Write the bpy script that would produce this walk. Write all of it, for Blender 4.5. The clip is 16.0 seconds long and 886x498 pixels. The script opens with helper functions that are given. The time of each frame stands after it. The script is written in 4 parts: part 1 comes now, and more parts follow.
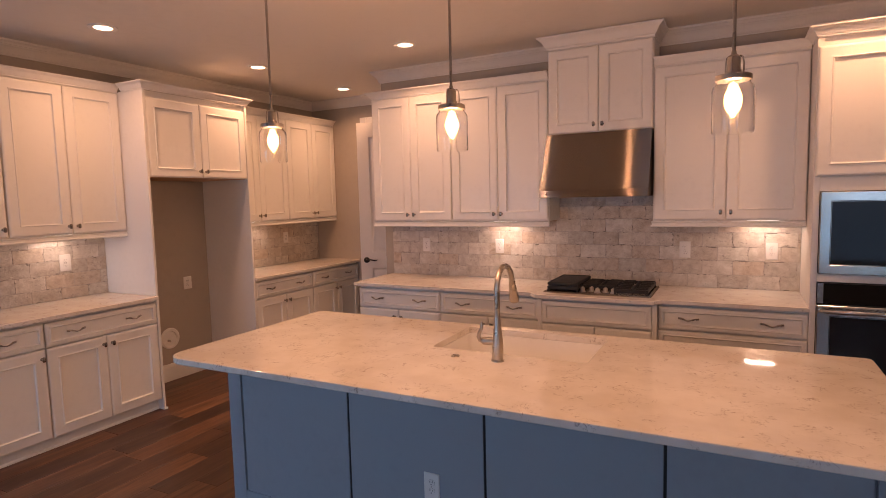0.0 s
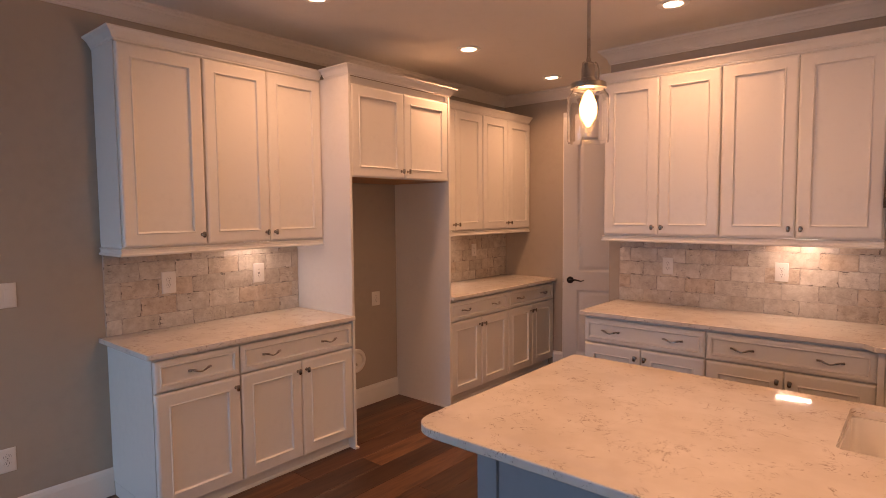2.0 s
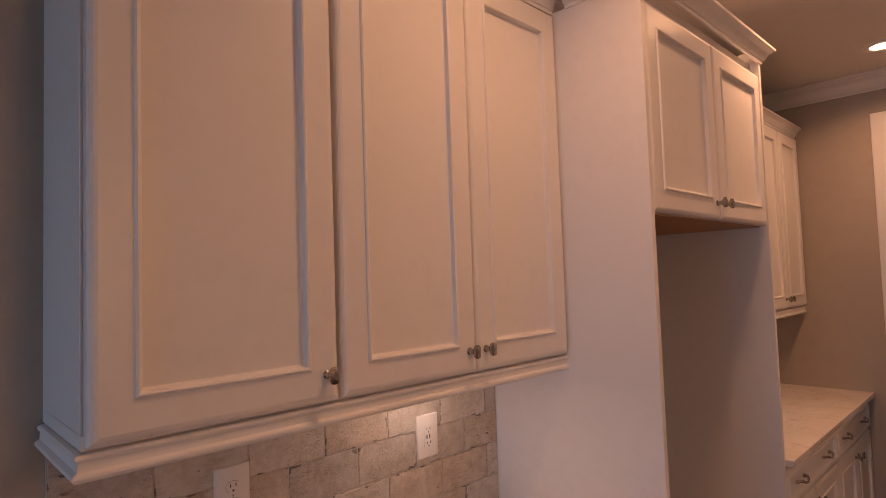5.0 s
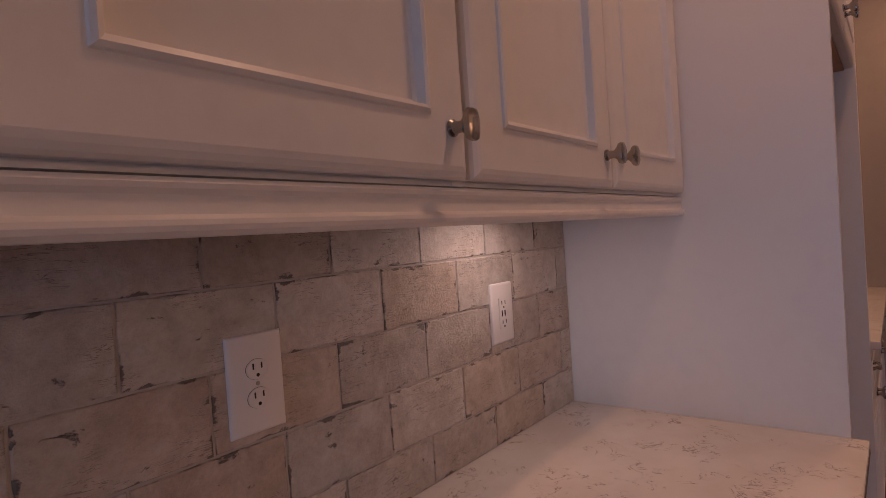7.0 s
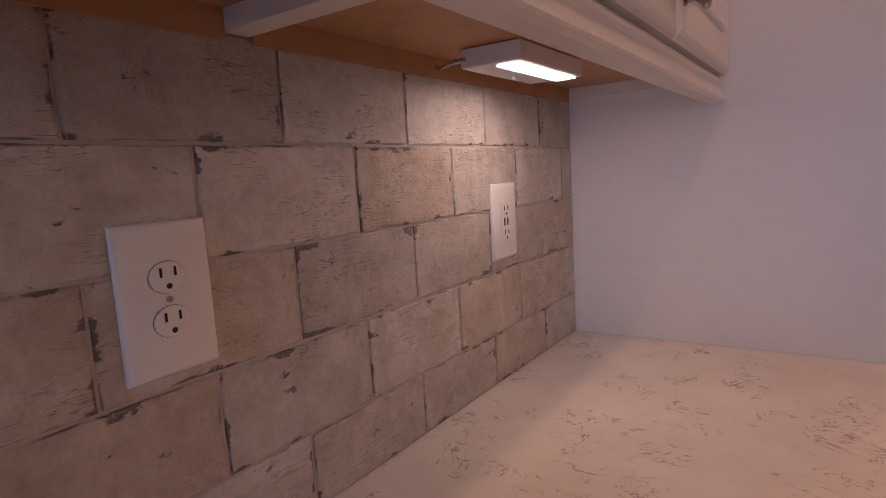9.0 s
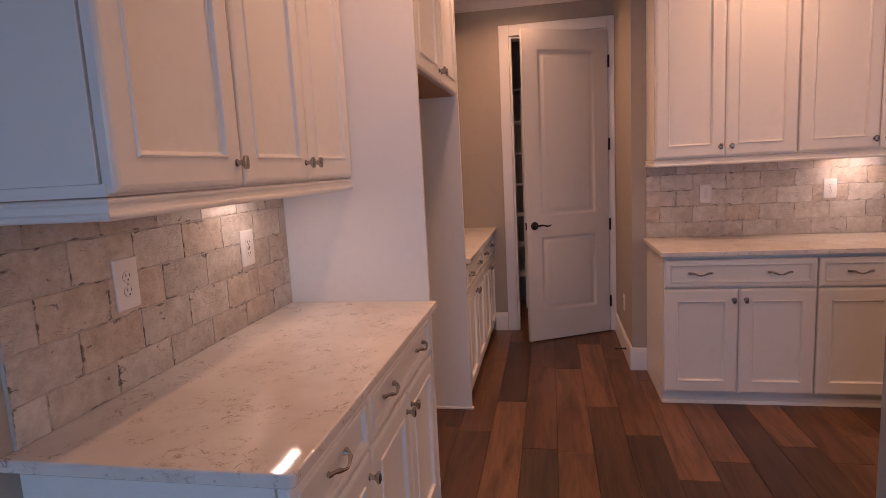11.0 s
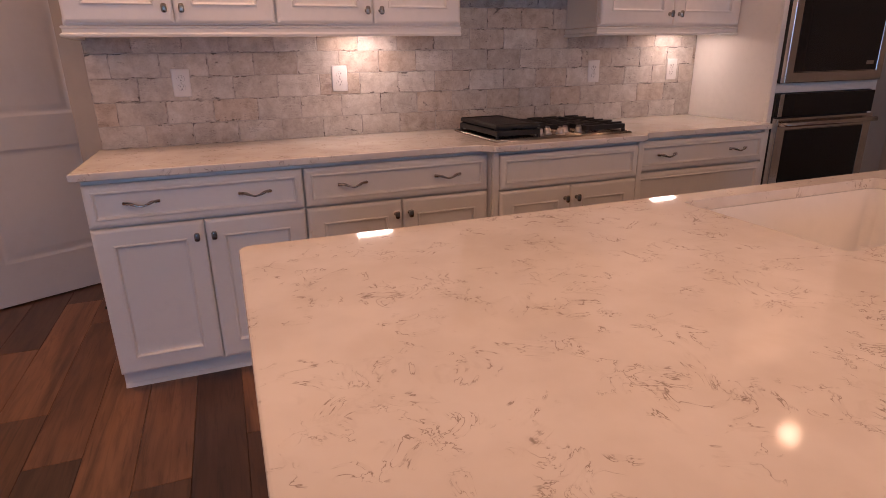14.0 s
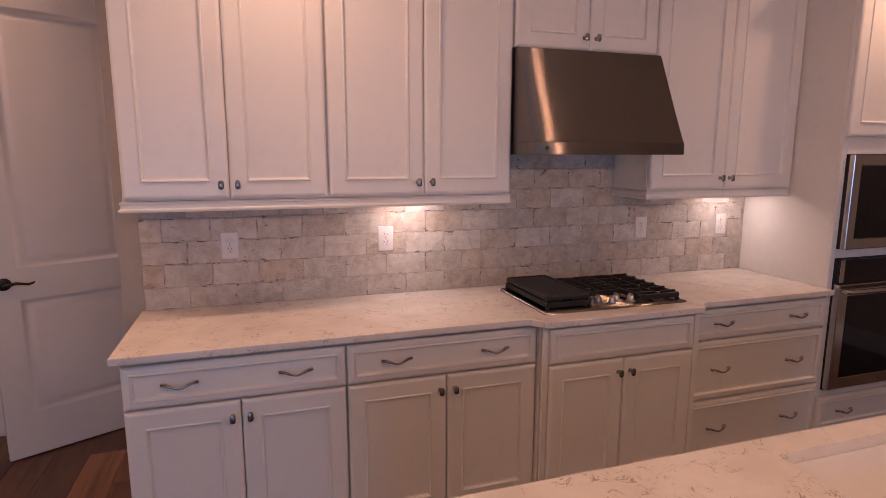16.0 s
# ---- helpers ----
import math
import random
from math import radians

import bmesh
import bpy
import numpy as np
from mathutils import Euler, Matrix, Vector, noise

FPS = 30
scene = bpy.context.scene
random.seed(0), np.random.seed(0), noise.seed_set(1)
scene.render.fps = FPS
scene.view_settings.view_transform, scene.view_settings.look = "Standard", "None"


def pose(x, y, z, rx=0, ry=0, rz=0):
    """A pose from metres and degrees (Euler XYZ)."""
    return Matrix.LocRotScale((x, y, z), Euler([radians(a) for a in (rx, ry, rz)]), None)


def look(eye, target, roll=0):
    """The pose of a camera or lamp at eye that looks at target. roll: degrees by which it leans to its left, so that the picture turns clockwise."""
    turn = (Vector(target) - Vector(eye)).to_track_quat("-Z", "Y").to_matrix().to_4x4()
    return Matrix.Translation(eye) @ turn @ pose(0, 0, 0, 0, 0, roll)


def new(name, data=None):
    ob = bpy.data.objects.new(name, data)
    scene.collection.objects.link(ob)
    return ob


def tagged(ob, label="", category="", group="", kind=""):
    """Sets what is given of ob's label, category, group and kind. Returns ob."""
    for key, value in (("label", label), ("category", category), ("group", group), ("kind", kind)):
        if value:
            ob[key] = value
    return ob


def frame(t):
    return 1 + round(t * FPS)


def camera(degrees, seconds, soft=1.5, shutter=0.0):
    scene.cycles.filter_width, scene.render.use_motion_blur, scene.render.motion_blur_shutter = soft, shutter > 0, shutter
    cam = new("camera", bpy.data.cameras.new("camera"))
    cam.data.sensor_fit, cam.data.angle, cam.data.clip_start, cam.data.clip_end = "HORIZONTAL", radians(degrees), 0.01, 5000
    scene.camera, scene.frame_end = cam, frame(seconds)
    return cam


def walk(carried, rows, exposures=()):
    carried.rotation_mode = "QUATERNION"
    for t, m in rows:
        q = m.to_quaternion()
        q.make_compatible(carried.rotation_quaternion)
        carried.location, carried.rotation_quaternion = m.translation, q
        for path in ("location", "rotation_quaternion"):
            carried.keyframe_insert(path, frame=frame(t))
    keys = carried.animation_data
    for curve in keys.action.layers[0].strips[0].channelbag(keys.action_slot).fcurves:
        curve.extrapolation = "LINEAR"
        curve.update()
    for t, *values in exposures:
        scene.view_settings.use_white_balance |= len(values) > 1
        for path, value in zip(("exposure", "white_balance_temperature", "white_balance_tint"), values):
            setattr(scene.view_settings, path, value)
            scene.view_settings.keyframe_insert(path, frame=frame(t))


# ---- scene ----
cam = camera(75.6, 16.0, 0.5)
PATH = [
    (0, (-0.003, -0.07, 1.656), (-0.915, 1.7, 1.474), -1.4),
    (0.5, (-0.12, -0.038, 1.624), (-1.131, 1.68, 1.451), -0.8),
    (1, (-0.415, 0.034, 1.624), (-1.529, 1.687, 1.464), -0.5),
    (1.5, (-0.745, 0.196, 1.629), (-1.949, 1.787, 1.49), -0.4),
    (2, (-1.131, 0.352, 1.633), (-2.425, 1.871, 1.499), -0.5),
    (2.5, (-1.538, 0.56, 1.639), (-2.892, 2.027, 1.525), -0.6),
    (3, (-1.92, 0.746, 1.685), (-3.324, 2.168, 1.612), -0.7),
    (3.5, (-2.31, 0.889, 1.719), (-3.748, 2.278, 1.712), -1.1),
    (4, (-2.665, 1.081, 1.726), (-4.119, 2.454, 1.796), -1.5),
    (4.2, (-2.816, 1.144, 1.734), (-4.272, 2.512, 1.82), -1.5),
    (6.3, (-3.838, 1.457, 1.497), (-5.154, 2.96, 1.582), -3.7),
    (6.5, (-3.863, 1.436, 1.459), (-5.156, 2.961, 1.515), -4.0),
    (7, (-3.996, 1.48, 1.388), (-5.242, 3.044, 1.345), -3.9),
    (7.5, (-4.219, 1.72, 1.326), (-5.434, 3.305, 1.207), -3.6),
    (8, (-4.318, 1.858, 1.265), (-5.525, 3.442, 1.076), -3.2),
    (8.2, (-4.33, 1.87, 1.256), (-5.524, 3.46, 1.041), -3.2),
    (10.3, (-3.815, 0.93, 1.423), (-4.594, 2.747, 1.12), -3.7),
    (10.5, (-3.764, 0.84, 1.432), (-4.433, 2.702, 1.135), -3.4),
    (11, (-3.585, 0.622, 1.466), (-3.959, 2.567, 1.185), -3.0),
    (11.5, (-3.487, 0.521, 1.524), (-3.59, 2.501, 1.263), -2.8),
    (12, (-3.347, 0.641, 1.502), (-3.186, 2.617, 1.238), -2.9),
    (12.5, (-3.13, 0.946, 1.48), (-2.757, 2.887, 1.172), -2.9),
    (13, (-2.823, 1.208, 1.428), (-2.29, 3.097, 1.041), -2.8),
    (13.5, (-2.605, 1.457, 1.382), (-1.976, 3.284, 0.867), -1.9),
    (14, (-2.429, 1.627, 1.301), (-1.767, 3.404, 0.667), -1.0),
    (14.5, (-2.324, 1.718, 1.318), (-1.689, 3.493, 0.65), -0.4),
    (15, (-2.322, 1.752, 1.456), (-1.739, 3.576, 0.881), -0.1),
    (15.5, (-2.377, 1.758, 1.576), (-1.811, 3.619, 1.111), 0.1),
    (16, (-2.454, 1.837, 1.628), (-1.846, 3.714, 1.301), 0.1),
]
EXPOSURES = [(0, 0.1, 7800, 15), (2, 0.03, 8400, 15), (4, -0.12, 8300, 16), (6.5, -1.05, 7000, 22), (8.2, -0.94, 6550, 21), (10.5, -0.27, 6850, 17), (12, -0.02, 6900, 16), (13.5, 0.0, 6550, 13), (14.5, -0.12, 6350, 13), (16, -0.06, 6180, 14)]
walk(cam, [(t, look(eye, target, roll)) for t, eye, target, roll in PATH], EXPOSURES)

# ---- world and light ----
WARM, DAY, LED = (1.0, 0.545, 0.335), (0.26, 0.53, 1.0), (1.0, 0.72, 0.62)
world = bpy.data.worlds.new("world")
scene.world = world
world.use_nodes = True
sky = world.node_tree.nodes.new("ShaderNodeTexSky")
sky.sky_type, sky.sun_disc = "NISHITA", False
sky.sun_elevation, sky.sun_rotation = radians(25), radians(120)
world.node_tree.links.new(sky.outputs[0], world.node_tree.nodes["Background"].inputs[0])
world.node_tree.nodes["Background"].inputs[1].default_value = 0.08
CAN_WATTS, PENDANT_WATTS, LED_WATTS, WINDOW_WATTS = 7.2, 12.6, 1.0, 9.2


def lamp(name, kind, m, watts, colour, size=0.1, size_y=None, spread=180):
    data = bpy.data.lights.new(name, kind)
    data.energy, data.color = watts, colour
    if kind == "AREA":
        data.shape = "DISK" if size_y is None else "RECTANGLE"
        data.size = size
        if size_y:
            data.size_y = size_y
        data.spread = radians(spread)
    ob = new(name, data)
    ob.matrix_world = m
    return ob


sun = bpy.data.lights.new("sun", "SUN")
sun.energy, sun.angle, sun.color = 2.0, radians(0.5), (1.0, 0.93, 0.85)
new("sun", sun).matrix_world = pose(0, 0, 8, 65, 0, -60)

# ---- materials ----


def mat(name, colour, rough=0.5, metal=0.0, grain=0.0, grain_scale=60.0, bump=0.0, bump_scale=200.0, second=None, **more):
    m = bpy.data.materials.new(name)
    m.use_nodes = True
    nt = m.node_tree
    b = nt.nodes["Principled BSDF"]
    b.inputs["Base Color"].default_value = (*colour, 1)
    b.inputs["Roughness"].default_value = rough
    b.inputs["Metallic"].default_value = metal
    for k, v in more.items():
        b.inputs[k.replace("_", " ")].default_value = v
    co = nt.nodes.new("ShaderNodeTexCoord")
    if grain:
        n = noise_node(nt, co.outputs["Object"], grain_scale, 6)
        n2 = noise_node(nt, co.outputs["Object"], grain_scale * 0.06, 3)
        mixn = nt.nodes.new("ShaderNodeMath")
        mixn.operation = "ADD"
        nt.links.new(n.outputs[0], mixn.inputs[0]), nt.links.new(n2.outputs[0], mixn.inputs[1])
        r = ramp_node(nt, mixn.outputs[0], [(0.7, [c * (1 - grain) for c in colour]), (1.3, second or [min(1, c * (1 + grain)) for c in colour])])
        nt.links.new(r.outputs[0], b.inputs["Base Color"])
        rr = nt.nodes.new("ShaderNodeMapRange")
        rr.inputs[3].default_value, rr.inputs[4].default_value = rough * 0.85, min(1, rough * 1.15)
        nt.links.new(n2.outputs[0], rr.inputs[0]), nt.links.new(rr.outputs[0], b.inputs["Roughness"])
    if bump:
        n = noise_node(nt, co.outputs["Object"], bump_scale, 3)
        add_bump(nt, b, n.outputs[0], bump, 0.002)
    return m


def noise_node(nt, vec, scale, detail=4.0, rough=0.55, distort=0.0):
    n = nt.nodes.new("ShaderNodeTexNoise")
    n.inputs["Scale"].default_value, n.inputs["Detail"].default_value = scale, detail
    n.inputs["Roughness"].default_value, n.inputs["Distortion"].default_value = rough, distort
    nt.links.new(vec, n.inputs["Vector"])
    return n


def ramp_node(nt, fac, stops):
    r = nt.nodes.new("ShaderNodeValToRGB")
    els = r.color_ramp.elements
    while len(els) < len(stops):
        els.new(0.5)
    for e, (p, c) in zip(els, stops):
        e.position = p if p <= 1 else 1
        e.color = (*c, 1)
    nt.links.new(fac, r.inputs[0])
    return r


def add_bump(nt, b, height, strength, distance):
    n = nt.nodes.new("ShaderNodeBump")
    n.inputs["Strength"].default_value, n.inputs["Distance"].default_value = strength, distance
    nt.links.new(height, n.inputs["Height"])
    nt.links.new(n.outputs[0], b.inputs["Normal"])


def math_node(nt, op, a, b=None):
    n = nt.nodes.new("ShaderNodeMath")
    n.operation = op
    for i, v in enumerate((a, b)):
        if v is None:
            continue
        if isinstance(v, (int, float)):
            n.inputs[i].default_value = v
        else:
            nt.links.new(v, n.inputs[i])
    return n.outputs[0]


def mix_node(nt, fac, a, b):
    n = nt.nodes.new("ShaderNodeMix")
    n.data_type = "RGBA"
    nt.links.new(fac, n.inputs[0])
    for i, v in ((6, a), (7, b)):
        if isinstance(v, tuple):
            n.inputs[i].default_value = (*v, 1)
        else:
            nt.links.new(v, n.inputs[i])
    return n.outputs[2]


def piece_coords(nt, spread=40.0):
    """Object coordinates moved by each piece's own random number."""
    co, info = nt.nodes.new("ShaderNodeTexCoord"), nt.nodes.new("ShaderNodeObjectInfo")
    off = math_node(nt, "MULTIPLY", info.outputs["Random"], spread)
    comb = nt.nodes.new("ShaderNodeCombineXYZ")
    for k in range(3):
        nt.links.new(off, comb.inputs[k])
    add = nt.nodes.new("ShaderNodeVectorMath")
    add.operation = "ADD"
    nt.links.new(co.outputs["Object"], add.inputs[0]), nt.links.new(comb.outputs[0], add.inputs[1])
    return add.outputs[0], info.outputs["Random"], co.outputs["Generated"]


def stretch(nt, vec, sx, sy, sz):
    n = nt.nodes.new("ShaderNodeMapping")
    n.inputs["Scale"].default_value = (sx, sy, sz)
    nt.links.new(vec, n.inputs["Vector"])
    return n.outputs[0]


def quartz_material():
    m = mat("quartz", (0.80, 0.76, 0.72), 0.055)
    nt = m.node_tree
    b = nt.nodes["Principled BSDF"]
    co = nt.nodes.new("ShaderNodeTexCoord").outputs["Object"]
    cloud = noise_node(nt, co, 7, 4)
    c = ramp_node(nt, cloud.outputs[0], [(0.35, (0.69, 0.635, 0.58)), (0.65, (0.77, 0.72, 0.67))]).outputs[0]
    for scale, width, cover, breaks, seed in ((10.0, 0.0100, 0.525, 30, 0.0), (16.0, 0.0125, 0.55, 46, 7.3)):
        shifted = nt.nodes.new("ShaderNodeVectorMath")
        shifted.operation = "ADD"
        shifted.inputs[1].default_value = (seed, seed * 1.7, 0)
        nt.links.new(co, shifted.inputs[0])
        v = shifted.outputs[0]
        line = noise_node(nt, v, scale, 4, 0.62, 1.3)
        near = math_node(nt, "ABSOLUTE", math_node(nt, "SUBTRACT", line.outputs[0], 0.5))
        thin = ramp_node(nt, near, [(0.0, (1, 1, 1)), (width * 0.5, (0.8, 0.8, 0.8)), (width, (0, 0, 0))]).outputs[0]
        patch = ramp_node(nt, noise_node(nt, v, 10.5, 2).outputs[0], [(cover, (0, 0, 0)), (cover + 0.05, (1, 1, 1))]).outputs[0]
        broken = ramp_node(nt, noise_node(nt, v, breaks, 2).outputs[0], [(0.44, (0, 0, 0)), (0.54, (1, 1, 1))]).outputs[0]
        halo = math_node(nt, "MULTIPLY", math_node(nt, "MULTIPLY", ramp_node(nt, near, [(0.0, (1, 1, 1)), (0.05, (0, 0, 0))]).outputs[0], patch), 0.13)
        c = mix_node(nt, halo, c, (0.45, 0.38, 0.33))
        c = mix_node(nt, math_node(nt, "MULTIPLY", math_node(nt, "MULTIPLY", thin, patch), math_node(nt, "MULTIPLY", broken, 0.70)), c, (0.22, 0.16, 0.13))
    nt.links.new(c, b.inputs["Base Color"])
    return m


def tile_material():
    m = mat("aged_brick_tile", (0.45, 0.41, 0.37), 0.5)
    nt = m.node_tree
    b = nt.nodes["Principled BSDF"]
    co, rnd, gen = piece_coords(nt)
    body = noise_node(nt, co, 15, 8, 0.74, 0.25)
    base = ramp_node(nt, body.outputs[0], [(0.32, (0.24, 0.185, 0.145)), (0.43, (0.44, 0.37, 0.305)), (0.53, (0.60, 0.535, 0.465)), (0.66, (0.77, 0.725, 0.67))]).outputs[0]
    tone = ramp_node(nt, rnd, [(0.0, (0.52, 0.475, 0.435)), (0.22, (0.60, 0.47, 0.365)), (0.42, (0.42, 0.39, 0.36)), (0.62, (0.76, 0.715, 0.665)), (0.82, (0.58, 0.52, 0.455)), (1.0, (0.68, 0.625, 0.57))]).outputs[0]
    half = nt.nodes.new("ShaderNodeValue")
    half.outputs[0].default_value = 0.50
    c = mix_node(nt, half.outputs[0], base, tone)
    fine = noise_node(nt, stretch(nt, co, 1, 1, 1.3), 110, 5, 0.75)
    c = mix_node(nt, math_node(nt, "MULTIPLY", ramp_node(nt, fine.outputs[0], [(0.5, (0, 0, 0)), (0.75, (1, 1, 1))]).outputs[0], 0.26), c, (0.24, 0.19, 0.16))
    # scratches and chipped dark marks, thicker near the long edges
    sep = nt.nodes.new("ShaderNodeSeparateXYZ")
    nt.links.new(gen, sep.inputs[0])
    ez = math_node(nt, "MULTIPLY", math_node(nt, "ABSOLUTE", math_node(nt, "SUBTRACT", sep.outputs[2], 0.5)), 2.0)
    ex = math_node(nt, "SUBTRACT", math_node(nt, "MULTIPLY", math_node(nt, "ABSOLUTE", math_node(nt, "SUBTRACT", sep.outputs[0], 0.5)), 4.0), 1.0)
    edge = math_node(nt, "MAXIMUM", ez, ex)
    rim = ramp_node(nt, edge, [(0.80, (0, 0, 0)), (0.97, (1, 1, 1))]).outputs[0]
    chip = noise_node(nt, stretch(nt, co, 0.75, 1, 1.3), 24, 6, 0.7, 0.5).outputs[0]
    worn = ramp_node(nt, noise_node(nt, co, 16, 2).outputs[0], [(0.42, (0, 0, 0)), (0.62, (1, 1, 1))]).outputs[0]
    lim = math_node(nt, "ADD", chip, math_node(nt, "MULTIPLY", math_node(nt, "MULTIPLY", rim, worn), 0.17))
    dark = ramp_node(nt, lim, [(0.650, (0, 0, 0)), (0.69, (1, 1, 1))]).outputs[0]
    line_edge = ramp_node(nt, edge, [(0.945, (0, 0, 0)), (0.985, (1, 1, 1))]).outputs[0]
    uneven = ramp_node(nt, noise_node(nt, co, 28, 3).outputs[0], [(0.50, (0, 0, 0)), (0.62, (1, 1, 1))]).outputs[0]
    c = mix_node(nt, math_node(nt, "MULTIPLY", math_node(nt, "MULTIPLY", line_edge, uneven), 0.85), c, (0.13, 0.105, 0.09))
    c = mix_node(nt, math_node(nt, "MULTIPLY", dark, 0.8), c, (0.10, 0.085, 0.075))
    scr = noise_node(nt, stretch(nt, co, 0.5, 0.5, 5.0), 26, 3, 0.6, 1.0).outputs[0]
    near = math_node(nt, "ABSOLUTE", math_node(nt, "SUBTRACT", scr, 0.5))
    line = ramp_node(nt, near, [(0.0, (1, 1, 1)), (0.016, (0, 0, 0))]).outputs[0]
    some = ramp_node(nt, noise_node(nt, co, 11, 2).outputs[0], [(0.50, (0, 0, 0)), (0.60, (1, 1, 1))]).outputs[0]
    c = mix_node(nt, math_node(nt, "MULTIPLY", math_node(nt, "MULTIPLY", line, some), 0.85), c, (0.17, 0.13, 0.11))
    nt.links.new(c, b.inputs["Base Color"])
    h = math_node(nt, "SUBTRACT", math_node(nt, "ADD", math_node(nt, "MULTIPLY", fine.outputs[0], 0.4), body.outputs[0]), math_node(nt, "MULTIPLY", dark, 0.6))
    add_bump(nt, b, h, 1.0, 0.006)
    return m


def plank_material(per_island=False, stops=None):
    m = mat("wood_plank", (0.12, 0.06, 0.035), 0.36)
    nt = m.node_tree
    b = nt.nodes["Principled BSDF"]
    co, rnd, gen = piece_coords(nt, 60)
    if per_island:
        rnd = nt.nodes.new("ShaderNodeNewGeometry").outputs["Random Per Island"]
    tone = ramp_node(nt, rnd, stops or [(0.0, (0.045, 0.021, 0.013)), (0.3, (0.10, 0.046, 0.025)), (0.6, (0.165, 0.078, 0.040)), (0.85, (0.070, 0.033, 0.019)), (1.0, (0.20, 0.10, 0.055))]).outputs[0]
    grain = noise_node(nt, stretch(nt, co, 20, 1.3, 1), 2.2, 6, 0.65, 1.4)
    wide = noise_node(nt, stretch(nt, co, 7, 0.8, 1), 1.6, 3, 0.5, 1.2)
    g = ramp_node(nt, grain.outputs[0], [(0.33, (0.60, 0.57, 0.55)), (0.52, (1, 1, 1)), (0.72, (1.0, 0.95, 0.91))]).outputs[0]
    w = ramp_node(nt, wide.outputs[0], [(0.32, (0.50, 0.46, 0.44)), (0.6, (1, 1, 1))]).outputs[0]
    mul = nt.nodes.new("ShaderNodeVectorMath")
    mul.operation = "MULTIPLY"
    nt.links.new(g, mul.inputs[0]), nt.links.new(w, mul.inputs[1])
    mul2 = nt.nodes.new("ShaderNodeVectorMath")
    mul2.operation = "MULTIPLY"
    nt.links.new(mul.outputs[0], mul2.inputs[0]), nt.links.new(tone, mul2.inputs[1])
    sc = nt.nodes.new("ShaderNodeVectorMath")
    sc.operation = "SCALE"
    sc.inputs["Scale"].default_value = 1.2
    nt.links.new(mul2.outputs[0], sc.inputs[0])
    nt.links.new(sc.outputs[0], b.inputs["Base Color"])
    add_bump(nt, b, grain.outputs[0], 0.25, 0.001)
    return m


def steel_material(name, colour, rough):
    """Steel brushed from side to side, so that highlights run upright."""
    m = mat(name, colour, rough, 1.0)
    nt = m.node_tree
    co = nt.nodes.new("ShaderNodeTexCoord").outputs["Object"]
    n = noise_node(nt, stretch(nt, co, 0.8, 40, 300), 3, 4)
    g = nt.nodes.new("ShaderNodeBsdfAnisotropic")
    g.distribution = "GGX"
    tone = ramp_node(nt, n.outputs[0], [(0.3, [c * 0.97 for c in colour]), (0.7, colour)])
    nt.links.new(tone.outputs[0], g.inputs["Color"])
    rr = nt.nodes.new("ShaderNodeMapRange")
    rr.inputs[3].default_value, rr.inputs[4].default_value = rough * 0.97, rough * 1.03
    nt.links.new(n.outputs[0], rr.inputs[0]), nt.links.new(rr.outputs[0], g.inputs["Roughness"])
    tan = nt.nodes.new("ShaderNodeCombineXYZ")
    tan.inputs[0].default_value, tan.inputs[1].default_value = 1.0, 0.06
    nt.links.new(tan.outputs[0], g.inputs["Tangent"])
    g.inputs["Anisotropy"].default_value = 0.90
    nt.links.new(g.outputs[0], nt.nodes["Material Output"].inputs["Surface"])
    return m


def glow(name, colour, strength):
    m = mat(name, colour, 0.5)
    b = m.node_tree.nodes["Principled BSDF"]
    b.inputs["Emission Color"].default_value, b.inputs["Emission Strength"].default_value = (*colour, 1), strength
    return m


M_CAB = mat("cabinet_paint", (0.80, 0.775, 0.74), 0.34, grain=0.02, grain_scale=25, bump=0.05, bump_scale=350)
M_TRIM = mat("trim_paint", (0.80, 0.78, 0.75), 0.36, grain=0.02, grain_scale=18, bump=0.05, bump_scale=250)
# trim white again, darkened: the pantry door's shade is put into this colour
M_DOOR_SHADED = mat("shaded_door_paint", (0.66, 0.635, 0.61), 0.38, grain=0.02, grain_scale=18, bump=0.08, bump_scale=220)
M_WALL = mat("greige_wall_paint", (0.415, 0.362, 0.306), 0.75, grain=0.03, grain_scale=14, bump=0.18, bump_scale=260)
M_CEIL = mat("ceiling_paint", (0.74, 0.70, 0.66), 0.85, grain=0.02, grain_scale=12, bump=0.15, bump_scale=180)
M_QUARTZ = quartz_material()
M_ISLAND = mat("blue_grey_paint", (0.29, 0.335, 0.385), 0.42, grain=0.03, grain_scale=20, bump=0.06, bump_scale=250)
M_TILE = tile_material()
M_GROUT = mat("grout", (0.47, 0.425, 0.385), 0.85, grain=0.12, grain_scale=80, bump=0.4, bump_scale=500)
PLANKS = {
    "dark": plank_material(False, [(0.0, (0.062, 0.030, 0.018)), (1.0, (0.092, 0.043, 0.024))]),
    "mid": plank_material(False, [(0.0, (0.095, 0.043, 0.023)), (1.0, (0.145, 0.067, 0.035))]),
    "light": plank_material(False, [(0.0, (0.140, 0.066, 0.034)), (1.0, (0.195, 0.094, 0.049))]),
}
M_PLANK_REST = plank_material(True)
M_SUBFLOOR = mat("dark_joint", (0.02, 0.012, 0.009), 0.8)
M_STEEL = steel_material("brushed_steel", (0.35, 0.305, 0.265), 0.25)
M_STEEL_TRIM = mat("satin_steel", (0.56, 0.52, 0.48), 0.17, 1.0, grain=0.06, grain_scale=60)
M_NICKEL = mat("satin_nickel", (0.50, 0.45, 0.40), 0.28, 1.0, grain=0.05, grain_scale=90)
M_PULL = mat("antique_nickel", (0.50, 0.46, 0.43), 0.15, 1.0, grain=0.12, grain_scale=120)
